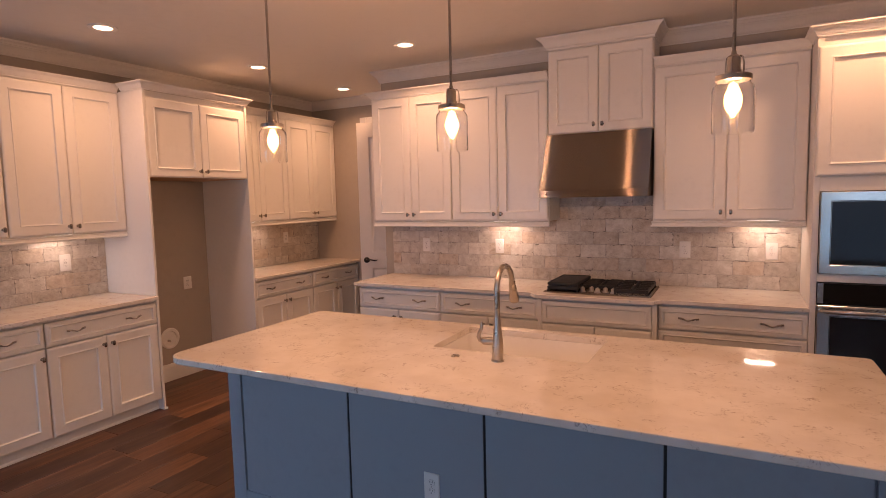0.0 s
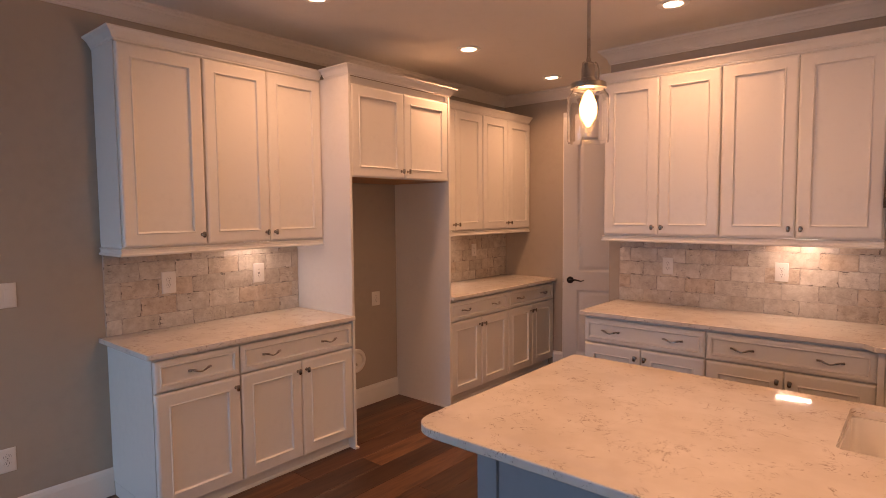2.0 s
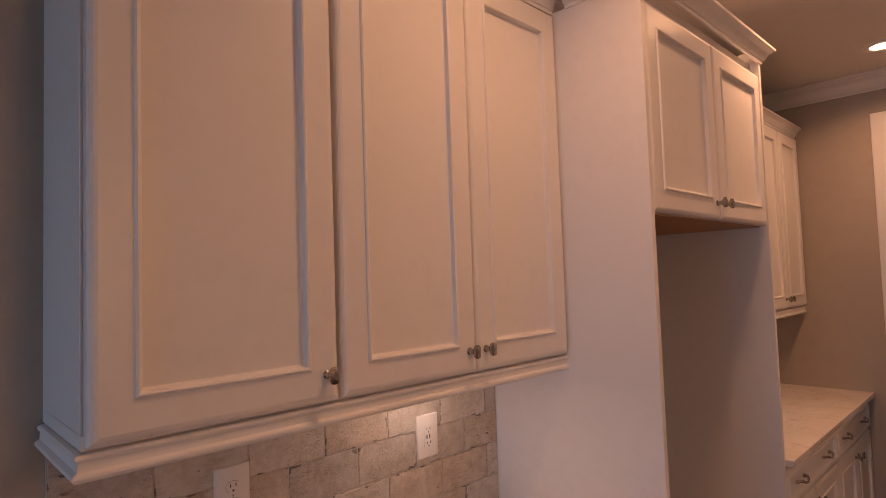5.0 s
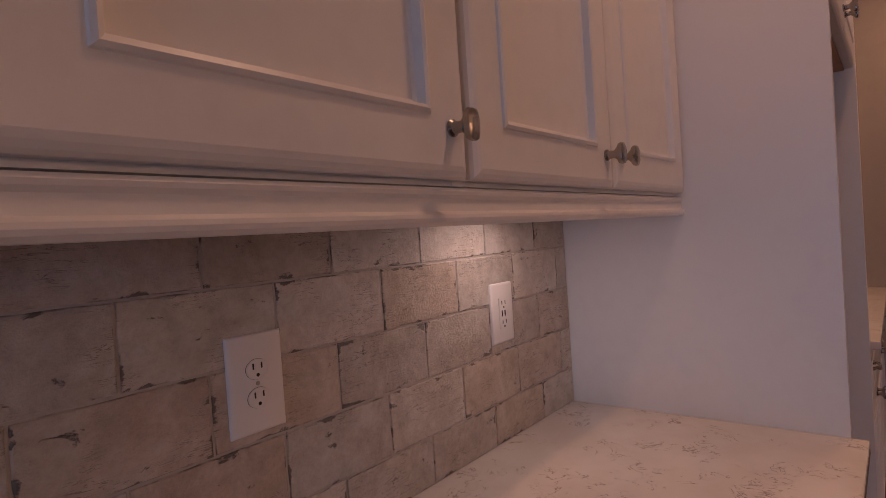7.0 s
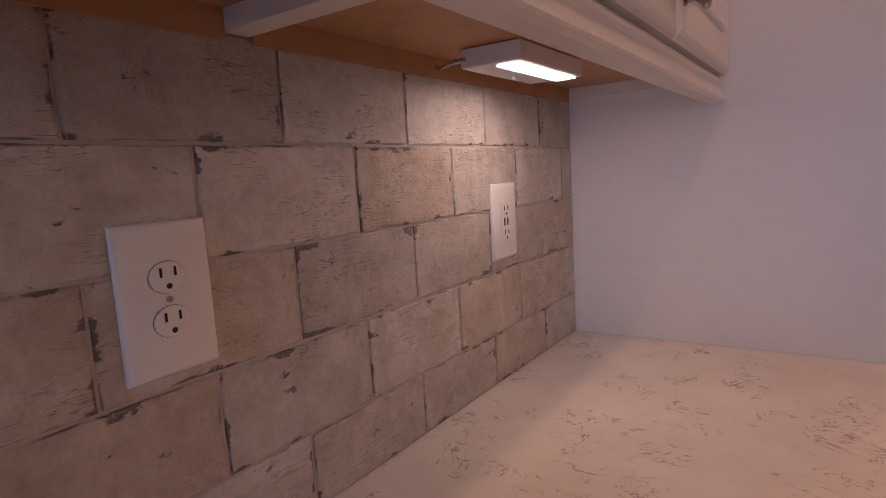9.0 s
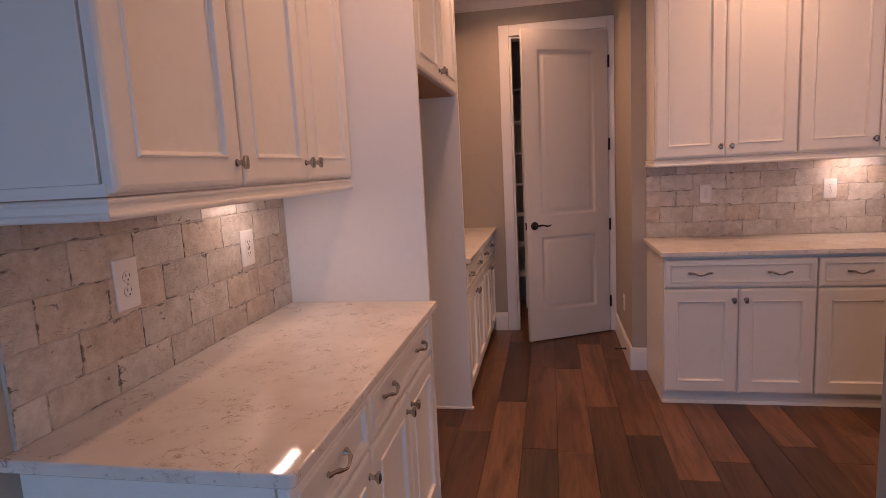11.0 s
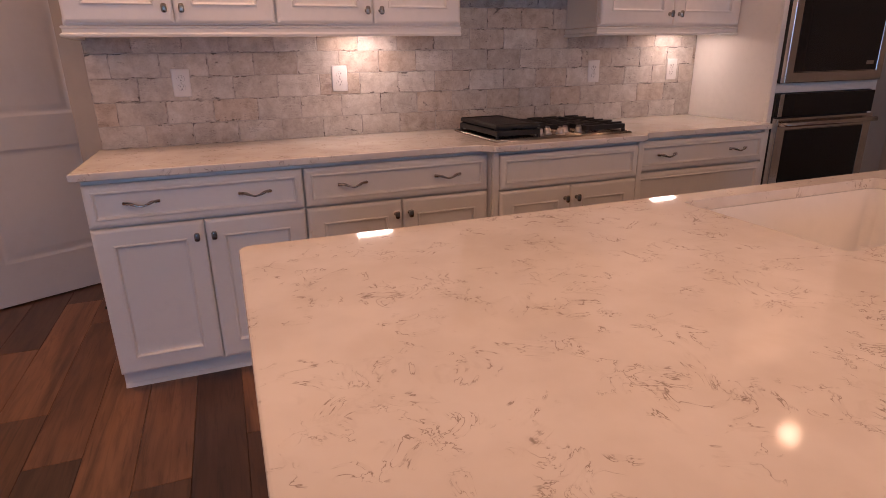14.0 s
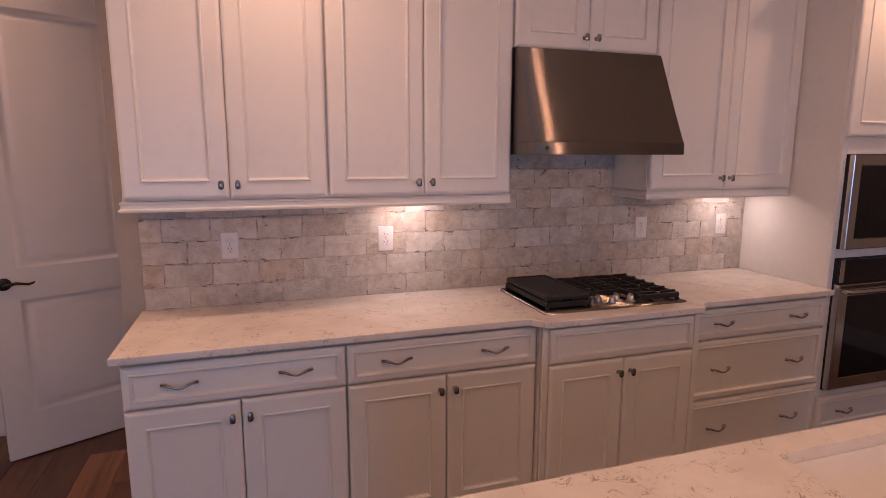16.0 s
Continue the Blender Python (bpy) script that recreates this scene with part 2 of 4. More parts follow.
M_KNOB = mat("pewter", (0.36, 0.335, 0.315), 0.20, 1.0, grain=0.15, grain_scale=140)
M_BRONZE = mat("dark_bronze", (0.030, 0.024, 0.022), 0.38, 0.7, grain=0.1, grain_scale=100)
M_IRON = mat("black_cast_iron", (0.014, 0.013, 0.013), 0.55, 0.2, grain=0.15, grain_scale=120, bump=0.3, bump_scale=500)
M_BLACKGLASS = mat("black_glass", (0.012, 0.011, 0.011), 0.06, Specular_IOR_Level=0.22)
M_BLACK = mat("black_slot", (0.012, 0.011, 0.010), 0.6)
M_PLASTIC = mat("white_plastic", (0.80, 0.77, 0.74), 0.32, grain=0.01, grain_scale=30)
M_WOOD = mat("maple_veneer", (0.46, 0.25, 0.12), 0.5, grain=0.12, grain_scale=22)
M_SINK = mat("white_sink", (0.83, 0.81, 0.79), 0.22, grain=0.015, grain_scale=20)
M_GLASS = mat("clear_glass", (1, 1, 1), 0.02, Transmission_Weight=1.0, IOR=1.45)
M_PANE = mat("window_pane", (1, 1, 1), 0.0, Transmission_Weight=1.0, IOR=1.1)
M_BULB = glow("bulb_glow", (1.0, 0.56, 0.22), 7.0)
M_LENS = glow("lamp_lens", (1.0, 0.80, 0.66), 7.0)
M_LED = glow("led_panel", (1.0, 0.90, 0.86), 7.0)
M_GROUND = mat("lawn", (0.06, 0.09, 0.035), 0.9, grain=0.4, grain_scale=3)

# ---- builders ----


def thing(name, m, label, category, group="", kind=""):
    ob = new(name)
    ob.matrix_world = m
    return tagged(ob, label, category, group, kind)


def finish(bm, name, material, smooth=None):
    bmesh.ops.remove_doubles(bm, verts=bm.verts, dist=1e-5)
    bmesh.ops.recalc_face_normals(bm, faces=bm.faces)
    me = bpy.data.meshes.new(name)
    bm.to_mesh(me)
    bm.free()
    me.materials.append(material)
    if smooth:
        for p in me.polygons:
            p.use_smooth = True
        me.set_sharp_from_angle(angle=radians(smooth))
    return me


def part(name, bm, material, parent, label="", m=None, smooth=None):
    ob = new(name, finish(bm, name, material, smooth))
    ob.parent = parent
    if m is not None:
        ob.matrix_basis = m
    return tagged(ob, label)


def solid(name, bm, material, label, category="", kind="structure", smooth=None):
    return tagged(new(name, finish(bm, name, material, smooth)), label, category, "", kind)


def box(x0, x1, y0, y1, z0, z1, bevel=0.0, bm=None, segs=2):
    bm = bm or bmesh.new()
    g = bmesh.ops.create_cube(bm, size=1, matrix=Matrix.LocRotScale(((x0 + x1) / 2, (y0 + y1) / 2, (z0 + z1) / 2), None, (x1 - x0, y1 - y0, z1 - z0)))
    if bevel:
        edges = list({e for v in g["verts"] for e in v.link_edges})
        bmesh.ops.bevel(bm, geom=edges, offset=bevel, segments=segs, profile=0.5, affect="EDGES")
    return bm


def rings(loops, bm=None, cap0=True, cap1=True, closed=True):
    """Skin a row of equal loops of points."""
    bm = bm or bmesh.new()
    vs = [[bm.verts.new(p) for p in lp] for lp in loops]
    n = len(vs[0])
    for a, b in zip(vs, vs[1:]):
        for i in range(n if closed else n - 1):
            j = (i + 1) % n
            bm.faces.new((a[i], a[j], b[j], b[i]))
    if cap0:
        bm.faces.new(vs[0][::-1])
    if cap1:
        bm.faces.new(vs[-1])
    return bm


def lathe(profile, segs=20, bm=None, squash=(1, 1)):
    """Turn (radius, height) about z; a profile that keeps off the axis closes on itself as a ring."""
    hollow = profile[0][0] > 0.001 and profile[-1][0] > 0.001
    if hollow:
        profile = list(profile) + [profile[0]]
    loops = [[(max(r, 1e-4) * math.cos(2 * math.pi * i / segs) * squash[0], max(r, 1e-4) * math.sin(2 * math.pi * i / segs) * squash[1], z) for i in range(segs)] for r, z in profile]
    return rings(loops, bm, not hollow, not hollow)


def tube(points, radii, segs=10, bm=None, flat=1.0):
    pts = [Vector(p) for p in points]
    if isinstance(radii, (int, float)):
        radii = [radii] * len(pts)
    loops, side = [], None
    for i, p in enumerate(pts):
        d = (pts[min(i + 1, len(pts) - 1)] - pts[max(i - 1, 0)]).normalized()
        if side is None:
            side = d.orthogonal().normalized()
        side = (side - d * side.dot(d)).normalized()
        up = d.cross(side)
        loops.append([p + (side * math.cos(a) + up * math.sin(a) * flat) * radii[i] for a in (2 * math.pi * k / segs for k in range(segs))])
    return rings(loops, bm)


def sweep(profile, path, bm=None, caps=True):
    """Run a moulding's profile of (outward, z) along a plan path; outward is to the right of the way, corners are mitred."""
    pts = [Vector((*p, 0)) for p in path]
    loops = []
    for i, p in enumerate(pts):
        a = (p - pts[i - 1]).normalized() if i else None
        b = (pts[i + 1] - p).normalized() if i + 1 < len(pts) else None
        na = Vector((a.y, -a.x, 0)) if a else None
        nb = Vector((b.y, -b.x, 0)) if b else None
        n = na if nb is None else nb if na is None else (na + nb) / (1 + na.dot(nb))
        loops.append([p + n * o + Vector((0, 0, z)) for o, z in profile])
    return rings(loops, bm, caps, caps)


def raised_panel(w, h, profile, bm=None, back=0.0):
    """A door or drawer front: w along x, h along z, face towards -y; profile of (inset, thickness) from the outer edge inwards."""
    loops = [[(0, back, 0), (w, back, 0), (w, back, h), (0, back, h)]]
    for i, t in profile:
        loops.append([(i, -t, i), (w - i, -t, i), (w - i, -t, h - i), (i, -t, h - i)])
    return rings(loops, bm)


DOOR_EDGE = [(0, 0.011), (0.003, 0.0155), (0.008, 0.0185), (0.014, 0.020), (0.066, 0.0195), (0.0672, 0.0225), (0.071, 0.0245), (0.0748, 0.0225), (0.0765, 0.0115), (0.081, 0.0090)]
DRAWER_EDGE = [(0, 0.011), (0.003, 0.0155), (0.009, 0.0185), (0.016, 0.020), (0.026, 0.0197), (0.0272, 0.0228), (0.031, 0.0248), (0.0348, 0.0225), (0.0365, 0.0120), (0.041, 0.0095)]


def once(f, cache={}):
    def g(*a):
        if (f, a) not in cache:
            cache[(f, a)] = f(*a)
        return cache[(f, a)]
    return g


@once
def knob_mesh():
    loops = []
    for rad, z in ((0.0085, 0.0), (0.0085, 0.002), (0.0062, 0.004), (0.0055, 0.012), (0.0078, 0.017), (0.0118, 0.020), (0.0128, 0.023), (0.0122, 0.0262), (0.0085, 0.0282), (0.003, 0.0288)):
        ring = []
        for i in range(20):
            c, d = math.cos(2 * math.pi * i / 20), math.sin(2 * math.pi * i / 20)
            flat = 0.6 if z > 0.015 else 1.0
            tall = (0.74, 1.22) if z > 0.015 else (1.0, 1.0)
            ring.append((rad * tall[0] * math.copysign(abs(c) ** flat, c), rad * tall[1] * math.copysign(abs(d) ** flat, d), z))
        loops.append(ring)
    bm = rings(loops)
    bm.transform(Matrix.Rotation(radians(90), 4, "X") @ Matrix.Scale(1.15, 4))
    return finish(bm, "knob", M_KNOB, 40)


@once
def pull_mesh():
    n, pts, rad = 18, [], []
    for i in range(n + 1):
        u = i / n * 2 - 1
        a = abs(u)
        pts.append((u * 0.060, -0.004 - 0.024 * (1 - a ** 2.6), -0.007 * math.cos(u * math.pi) * (1 - a ** 3) + 0.004 * a))
        rad.append(0.0042 + 0.0022 * math.exp(-((a - 0.55) / 0.16) ** 2) + 0.0035 * a ** 8)
    bm = tube(pts, rad, 8)
    for s in (-1, 1):
        tube([(s * 0.050, 0.0, 0.002), (s * 0.050, -0.012, 0.001)], [0.0075, 0.0045], 8, bm)
    return finish(bm, "pull", M_PULL, 50)


def hang(name, mesh, parent, x, y, z, label=""):
    ob = new(name, mesh)
    ob.parent = parent
    ob.matrix_basis = pose(x, y, z)
    return tagged(ob, label)


def front(name, parent, x0, x1, z0, z1, y, edge=DOOR_EDGE, knob=None, pulls=()):
    d = part(name, raised_panel(x1 - x0, z1 - z0, edge, back=0.009), M_CAB, parent, m=pose(x0, y, z0))
    w, h = x1 - x0, z1 - z0
    if knob:
        kx = 0.030 if knob[0] == "l" else w - 0.030
        hang("knob", knob_mesh(), d, kx, -0.020, 0.055 if knob[1] == "b" else h - 0.060, "dark pewter rectangular knob")
    for u in pulls:
        hang("pull", pull_mesh(), d, u * w, -0.015, h / 2, "curved antique nickel pull")
    return d


TOE, BASE_TOP, BASE_DEPTH = 0.080, 0.897, 0.592
UP_BOTTOM, UP_TOP, UP_DEPTH = 1.447, 2.540, 0.305


def base_cabinet(m, w, kind, label, group):
    """Local x along the wall, front towards -y."""
    t = thing("base_cabinet", m, label, "cabinet", group)
    part("body", box(0, w, -BASE_DEPTH + 0.0125, 0, TOE, BASE_TOP, 0.001), M_CAB, t)
    part("toe_kick", box(0.0, w, -BASE_DEPTH + 0.045, -0.02, 0.0, TOE - 0.001), M_CAB, t)
    part("shoe_moulding", sweep([(0, 0), (0.012, 0), (0.011, 0.007), (0.006, 0.014), (0, 0.018)], [(0.001, -BASE_DEPTH + 0.045), (w - 0.001, -BASE_DEPTH + 0.045)]), M_CAB, t)
    y, g = -BASE_DEPTH - 0.0005, 0.004
    if kind == "drawers":
        for z0, z1 in ((0.090, 0.397), (0.406, 0.712), (0.722, 0.876)):
            front("drawer_front", t, g, w - g, z0, z1, y, DRAWER_EDGE, pulls=(0.22, 0.78))
        return t
    if kind == "cooktop":
        front("false_front", t, g + 0.03, w - g - 0.03, 0.714, 0.876, y, DRAWER_EDGE)
        part("stile", box(0.0, 0.03, y - 0.014, y, TOE, BASE_TOP, 0.004), M_CAB, t)
        part("stile", box(w - 0.03, w, y - 0.014, y, TOE, BASE_TOP, 0.004), M_CAB, t)
        g += 0.03
    else:
        front("drawer_front", t, g, w - g, 0.714, 0.876, y, DRAWER_EDGE, pulls=(0.5,) if kind == "single" else (0.24, 0.76))
    if kind == "single":
        front("door", t, g, w - g, 0.090, 0.705, y, knob="rt")
    else:
        front("door", t, g, w / 2 - 0.002, 0.090, 0.705, y, knob="rt")
        front("door", t, w / 2 + 0.002, w - g, 0.090, 0.705, y, knob="lt")
    return t


def upper_cabinet(m, w, doors, label, group, z0=UP_BOTTOM, z1=UP_TOP, depth=UP_DEPTH, open_below=True, top_gap=0.012):
    t = thing("wall_cabinet", m, label, "cabinet", group)
    floor_z = z0 + (0.022 if open_below else 0.004)
    part("body", box(0, w, -depth + 0.0125, 0, floor_z, z1, 0.001), M_CAB, t)
    if open_below:
        part("side_panel", box(0, 0.016, -depth, -0.001, z0 - 0.002, floor_z - 0.0005), M_CAB, t)
        part("side_panel", box(w - 0.016, w, -depth, -0.001, z0 - 0.002, floor_z - 0.0005), M_CAB, t)
        part("bottom_panel", box(0.0165, w - 0.0165, -depth + 0.022, -0.018, floor_z - 0.004, floor_z - 0.0006), M_WOOD, t, "bare maple underside")
        part("hanging_rail", box(0.0165, w - 0.0165, -0.0175, -0.012, z0 - 0.01, floor_z - 0.0006), M_WOOD, t, "bare maple rail")
        part("face_frame", box(0.0165, w - 0.0165, -depth, -depth + 0.0215, z0 - 0.002, floor_z - 0.0005), M_CAB, t)
    else:
        part("bottom_panel", box(0.002, w - 0.002, -depth + 0.01, -0.012, z0, floor_z - 0.0005), M_WOOD, t, "bare maple underside")
    y, g = -depth - 0.0005, 0.005
    if doors == 1:
        front("door", t, g, w - g, z0 + 0.004, z1 - top_gap, y, knob="rb")
    else:
        front("door", t, g, w / 2 - 0.0015, z0 + 0.004, z1 - top_gap, y, knob="rb")
        front("door", t, w / 2 + 0.0015, w - g, z0 + 0.004, z1 - top_gap, y, knob="lb")
    return t


CROWN = [(-0.004, 0), (0.004, 0), (0.005, 0.010), (0.010, 0.013), (0.015, 0.022), (0.026, 0.040), (0.041, 0.052), (0.046, 0.054), (0.047, 0.062), (-0.004, 0.062)]
RAIL = [(-0.014, 0), (0.010, 0), (0.014, 0.004), (0.015, 0.008), (0.014, 0.012), (0.007, 0.016), (0.006, 0.030), (0.010, 0.034), (0.011, 0.038), (0.008, 0.042), (-0.014, 0.044)]
CEILING_CROWN = [(0, -0.118), (0.009, -0.118), (0.012, -0.113), (0.012, -0.104), (0.017, -0.101), (0.019, -0.090), (0.027, -0.072), (0.040, -0.055), (0.053, -0.045), (0.055, -0.039), (0.062, -0.037), (0.066, -0.026), (0.074, -0.019), (0.084, -0.016), (0.086, -0.010), (0.086, 0.0), (0, 0.0)]
BASEBOARD = [(0, 0), (0.015, 0), (0.015, 0.130), (0.011, 0.142), (0.010, 0.152), (0.004, 0.160), (0, 0.160)]


def at_height(profile, z, scale=1.0):
    return [(o * scale, z + h * scale) for o, h in profile]


def moulding(name, profile, path, material, label, category, kind=""):
    return solid(name, sweep(profile, path), material, label, category, kind)


# ---- the shell ----
XL, YB, YN, XR, YS, ZC = -4.70, 4.63, 5.60, 2.40, -2.00, 2.85
X_RET = -3.05


def wall(name, x0, x1, y0, y1, z0=0.0, z1=ZC, label="greige painted plaster wall"):
    return solid(name, box(x0, x1, y0, y1, z0, z1), M_WALL, label, "wall")


wall_left = wall("wall_left", XL - 0.12, XL, YS, YN + 2.0)
wall_back = wall("wall_back", X_RET, XR, YB, YB + 0.12)
wall("wall_return", X_RET, X_RET + 0.12, YB + 0.12, YN + 2.0)
DX0, DX1, DZ = -3.895, -3.105, 2.515
wall_nook = solid("wall_nook", box(DX1, X_RET, YN, YN + 0.12, 0, DZ, bm=box(XL, DX0, YN, YN + 0.12, 0, DZ, bm=box(XL, X_RET, YN, YN + 0.12, DZ, ZC))), M_WALL, "greige painted wall around the pantry door", "wall")
YP = 6.72
wall("wall_pantry", XL, X_RET, YP, YP + 0.12)
wall("wall_right", XR, XR + 0.12, YS, YB + 0.12)
WINDOWS = [(-4.5, -2.9), (-1.5, -0.4), (1.05, 2.25)]
SHARES = [1.55, 0.70, 0.65]
WZ0, WZ1 = 0.40, 2.20
bm = box(XL, XR, YS - 0.14, YS, 0, WZ0, bm=box(XL, XR, YS - 0.14, YS, WZ1, ZC))
edges = [XL] + [x for w in WINDOWS for x in w] + [XR]
for a, b in zip(edges[::2], edges[1::2]):
    box(a, b, YS - 0.14, YS, WZ0, WZ1, bm=bm)
solid("wall_front", bm, M_WALL, "greige painted wall with three windows", "wall")
solid("ceiling", box(XL, XR, YS, YN + 2.0, ZC, ZC + 0.1), M_CEIL, "flat off-white painted ceiling", "ceiling")
solid("ground", box(-60, 60, -90, 60, -0.45, -0.30), M_GROUND, "lawn around the house", "ground")
for i, (a, b) in enumerate(WINDOWS):
    w = thing(f"window_{i + 1}", pose(0, 0, 0), "white double-hung window with clear panes", "window", "windows of the front wall", "structure")
    f = box(a, a + 0.05, YS - 0.12, YS - 0.04, WZ0, WZ1)
    for q in ((b - 0.05, b, WZ0, WZ1), (a + 0.05, b - 0.05, WZ0, WZ0 + 0.05), (a + 0.05, b - 0.05, WZ1 - 0.05, WZ1), (a + 0.05, b - 0.05, 1.48, 1.53)):
        box(q[0], q[1], YS - 0.12, YS - 0.04, q[2], q[3], bm=f)
    part("window_frame", f, M_TRIM, w)
    for z0, z1 in ((WZ0 + 0.05, 1.48), (1.53, WZ1 - 0.05)):
        p = part("pane", box(a + 0.05, b - 0.05, YS - 0.085, YS - 0.08, z0, z1), M_PANE, w)
        p.visible_shadow = False
    part("window_sill", box(a - 0.04, b + 0.04, YS, YS + 0.05, WZ0 - 0.03, WZ0 - 0.001, 0.004), M_TRIM, w)
    lamp("window_daylight", "AREA", look(((a + b) / 2, YS - 0.03, (WZ0 + WZ1) / 2), ((a + b) / 2, YS + 3, -0.2)), WINDOW_WATTS * SHARES[i] * (b - a), DAY, b - a - 0.1, WZ1 - WZ0 - 0.1, 150)

# mouldings of the shell
moulding("crown_moulding", at_height(CEILING_CROWN, ZC - 0.0005, 0.90), [(XL, YS), (XL, YN), (X_RET, YN), (X_RET, YB), (-1.325, YB)], M_CEIL, "white crown moulding under the ceiling", "moulding", "structure")
moulding("crown_moulding", at_height(CEILING_CROWN, ZC - 0.0005, 0.90), [(-0.545, YB), (XR, YB), (XR, YS)], M_CEIL, "white crown moulding under the ceiling", "moulding", "structure")
BASEBOARDS = [[(XL, YS), (XL, 1.560)], [(XL, 2.905), (XL, 3.895)], [(-4.09, YN), (-3.983, YN)], [(X_RET, YN), (X_RET, YB), (-2.955, YB)], [(1.30, YB), (XR, YB), (XR, YS)]]
for path in BASEBOARDS:
    moulding("baseboard", BASEBOARD, path, M_TRIM, "tall white baseboard along the wall", "baseboard", "structure")

# ---- pantry door ----
casing = thing("door_casing", pose(0, 0, 0), "white door casing around the pantry opening", "door frame", "", "structure")


def casing_piece(x0, x1, z0, z1):
    return box(x0, x1, YN - 0.018, YN - 0.0005, z0, z1, 0.006)


part("side_casing", casing_piece(-3.980, DX0, 0, DZ + 0.09), M_TRIM, casing)
part("side_casing", casing_piece(DX1, X_RET - 0.0005, 0, DZ + 0.09), M_TRIM, casing)
part("head_casing", casing_piece(DX0 + 0.0005, DX1 - 0.0005, DZ, DZ + 0.09), M_TRIM, casing)
part("side_jamb", box(DX0 + 0.0005, DX0 + 0.018, YN, YN + 0.12, 0, DZ), M_TRIM, casing)
part("side_jamb", box(DX1 - 0.018, DX1 - 0.0005, YN, YN + 0.12, 0, DZ), M_TRIM, casing)
part("head_jamb", box(DX0 + 0.019, DX1 - 0.019, YN, YN + 0.12, DZ - 0.018, DZ - 0.0005), M_TRIM, casing)
part("strike_plate", box(DX0 + 0.018, DX0 + 0.020, YN + 0.005, YN + 0.030, 0.93, 1.00), M_BRONZE, casing, "dark bronze strike plate")

DW, DH = 0.750, 2.480
door = thing("pantry_door", pose(-3.124, YN - 0.004, 0.010, 0, 0, 27.5), "white two-panel pantry door, standing ajar", "door")


def door_leaf():
    bm = bmesh.new()
    t, st, top, mid, bot = 0.035, 0.125, 0.15, 0.17, 0.24
    z1, z2 = bot, 0.86
    z3, z4 = z2 + mid, DH - top
    for x0, x1, a, b in ((-DW, -DW + st, 0, DH), (-st, 0, 0, DH), (-DW + st, -st, 0, z1), (-DW + st, -st, z2, z3), (-DW + st, -st, z4, DH)):
        box(x0, x1, -t, 0, a, b, bm=bm)
    return bm, [(-DW + st, -st, z1, z2), (-DW + st, -st, z3, z4)], t


bm, panels, T = door_leaf()
part("leaf", bm, M_DOOR_SHADED, door)
for x0, x1, a, b in panels:
    pr = [(0, -0.0), (0.004, -0.002), (0.012, -0.011), (0.022, -0.014), (0.034, -0.011), (0.052, -0.0045), (0.06, -0.004)]
    loops = [[(x0 + i, -T - h * 1.0, a + i), (x1 - i, -T - h, a + i), (x1 - i, -T - h, b - i), (x0 + i, -T - h, b - i)] for i, h in pr]
    part("panel", rings(loops, cap0=False), M_DOOR_SHADED, door, smooth=60)
lever = part("lever_handle", lathe([(0.0, 0), (0.033, 0), (0.033, 0.004), (0.027, 0.010), (0.013, 0.014), (0.010, 0.030), (0.010, 0.050), (0.0, 0.052)], 20), M_BRONZE, door, "dark bronze lever handle", pose(-DW + 0.065, -T, 0.955, 90, 0, 0), 40)
part("lever", tube([(0, 0, 0.044), (0.02, 0.002, 0.047), (0.045, 0.006, 0.048), (0.07, 0.001, 0.048), (0.095, -0.006, 0.047), (0.118, -0.001, 0.046), (0.125, 0.006, 0.046)], [0.009, 0.0085, 0.0075, 0.007, 0.0065, 0.005, 0.003], 10), M_BRONZE, lever, smooth=60)
part("latch_plate", box(-DW - 0.002, -DW + 0.0005, -0.030, -0.006, 0.925, 0.985), M_BRONZE, door, "dark bronze latch plate")
for z in (0.26, 0.92, 1.58, 2.24):
    hinge = part("hinge", lathe([(0.0, 0), (0.0075, 0.001), (0.0075, 0.098), (0.0, 0.099)], 10), M_BRONZE, door, "dark bronze hinge", pose(0.009, -T - 0.004, z - 0.05))
    part("hinge_leaf", box(-0.005, 0.004, 0.0, 0.034, 0.004, 0.095), M_BRONZE, hinge)
stop = thing("door_stop", pose(X_RET - 0.015, 4.86, 0.075, 0, -90, 0), "bronze spring door stop on the baseboard", "door stop")
part("rod", lathe([(0.0, 0), (0.010, 0), (0.010, 0.004), (0.0045, 0.007), (0.0045, 0.062), (0, 0.062)], 10), M_BRONZE, stop)
part("tip", lathe([(0, 0.0625), (0.0045, 0.0625), (0.008, 0.064), (0.008, 0.074), (0.0, 0.076)], 10), M_BLACK, stop, "black rubber tip")

# pantry shelves behind the door
shelf = thing("pantry_shelf", pose(0, 0, 0), "white pantry shelving on uprights", "shelf")
for k in range(7):
    part("shelf_board", box(XL + 0.02, -3.20, 6.40, YP - 0.004, 0.325 + k * 0.308, 0.346 + k * 0.308, 0.003), M_TRIM, shelf)
for x in (XL + 0.010, -3.845, -3.190):
    part("upright", box(x - 0.009, x + 0.009, 6.39, 6.3985, 0.0, 2.20), M_TRIM, shelf)

# ---- left run ----
Y_A0, Y_A1, Y_F1, Y_B1 = 1.553, 2.868, 3.918, YN - 0.003
UNIT, UNIT_BASE = 2.020, 2.038


def on_left(y):
    return pose(XL + 0.0005, y, 0, 0, 0, 90)


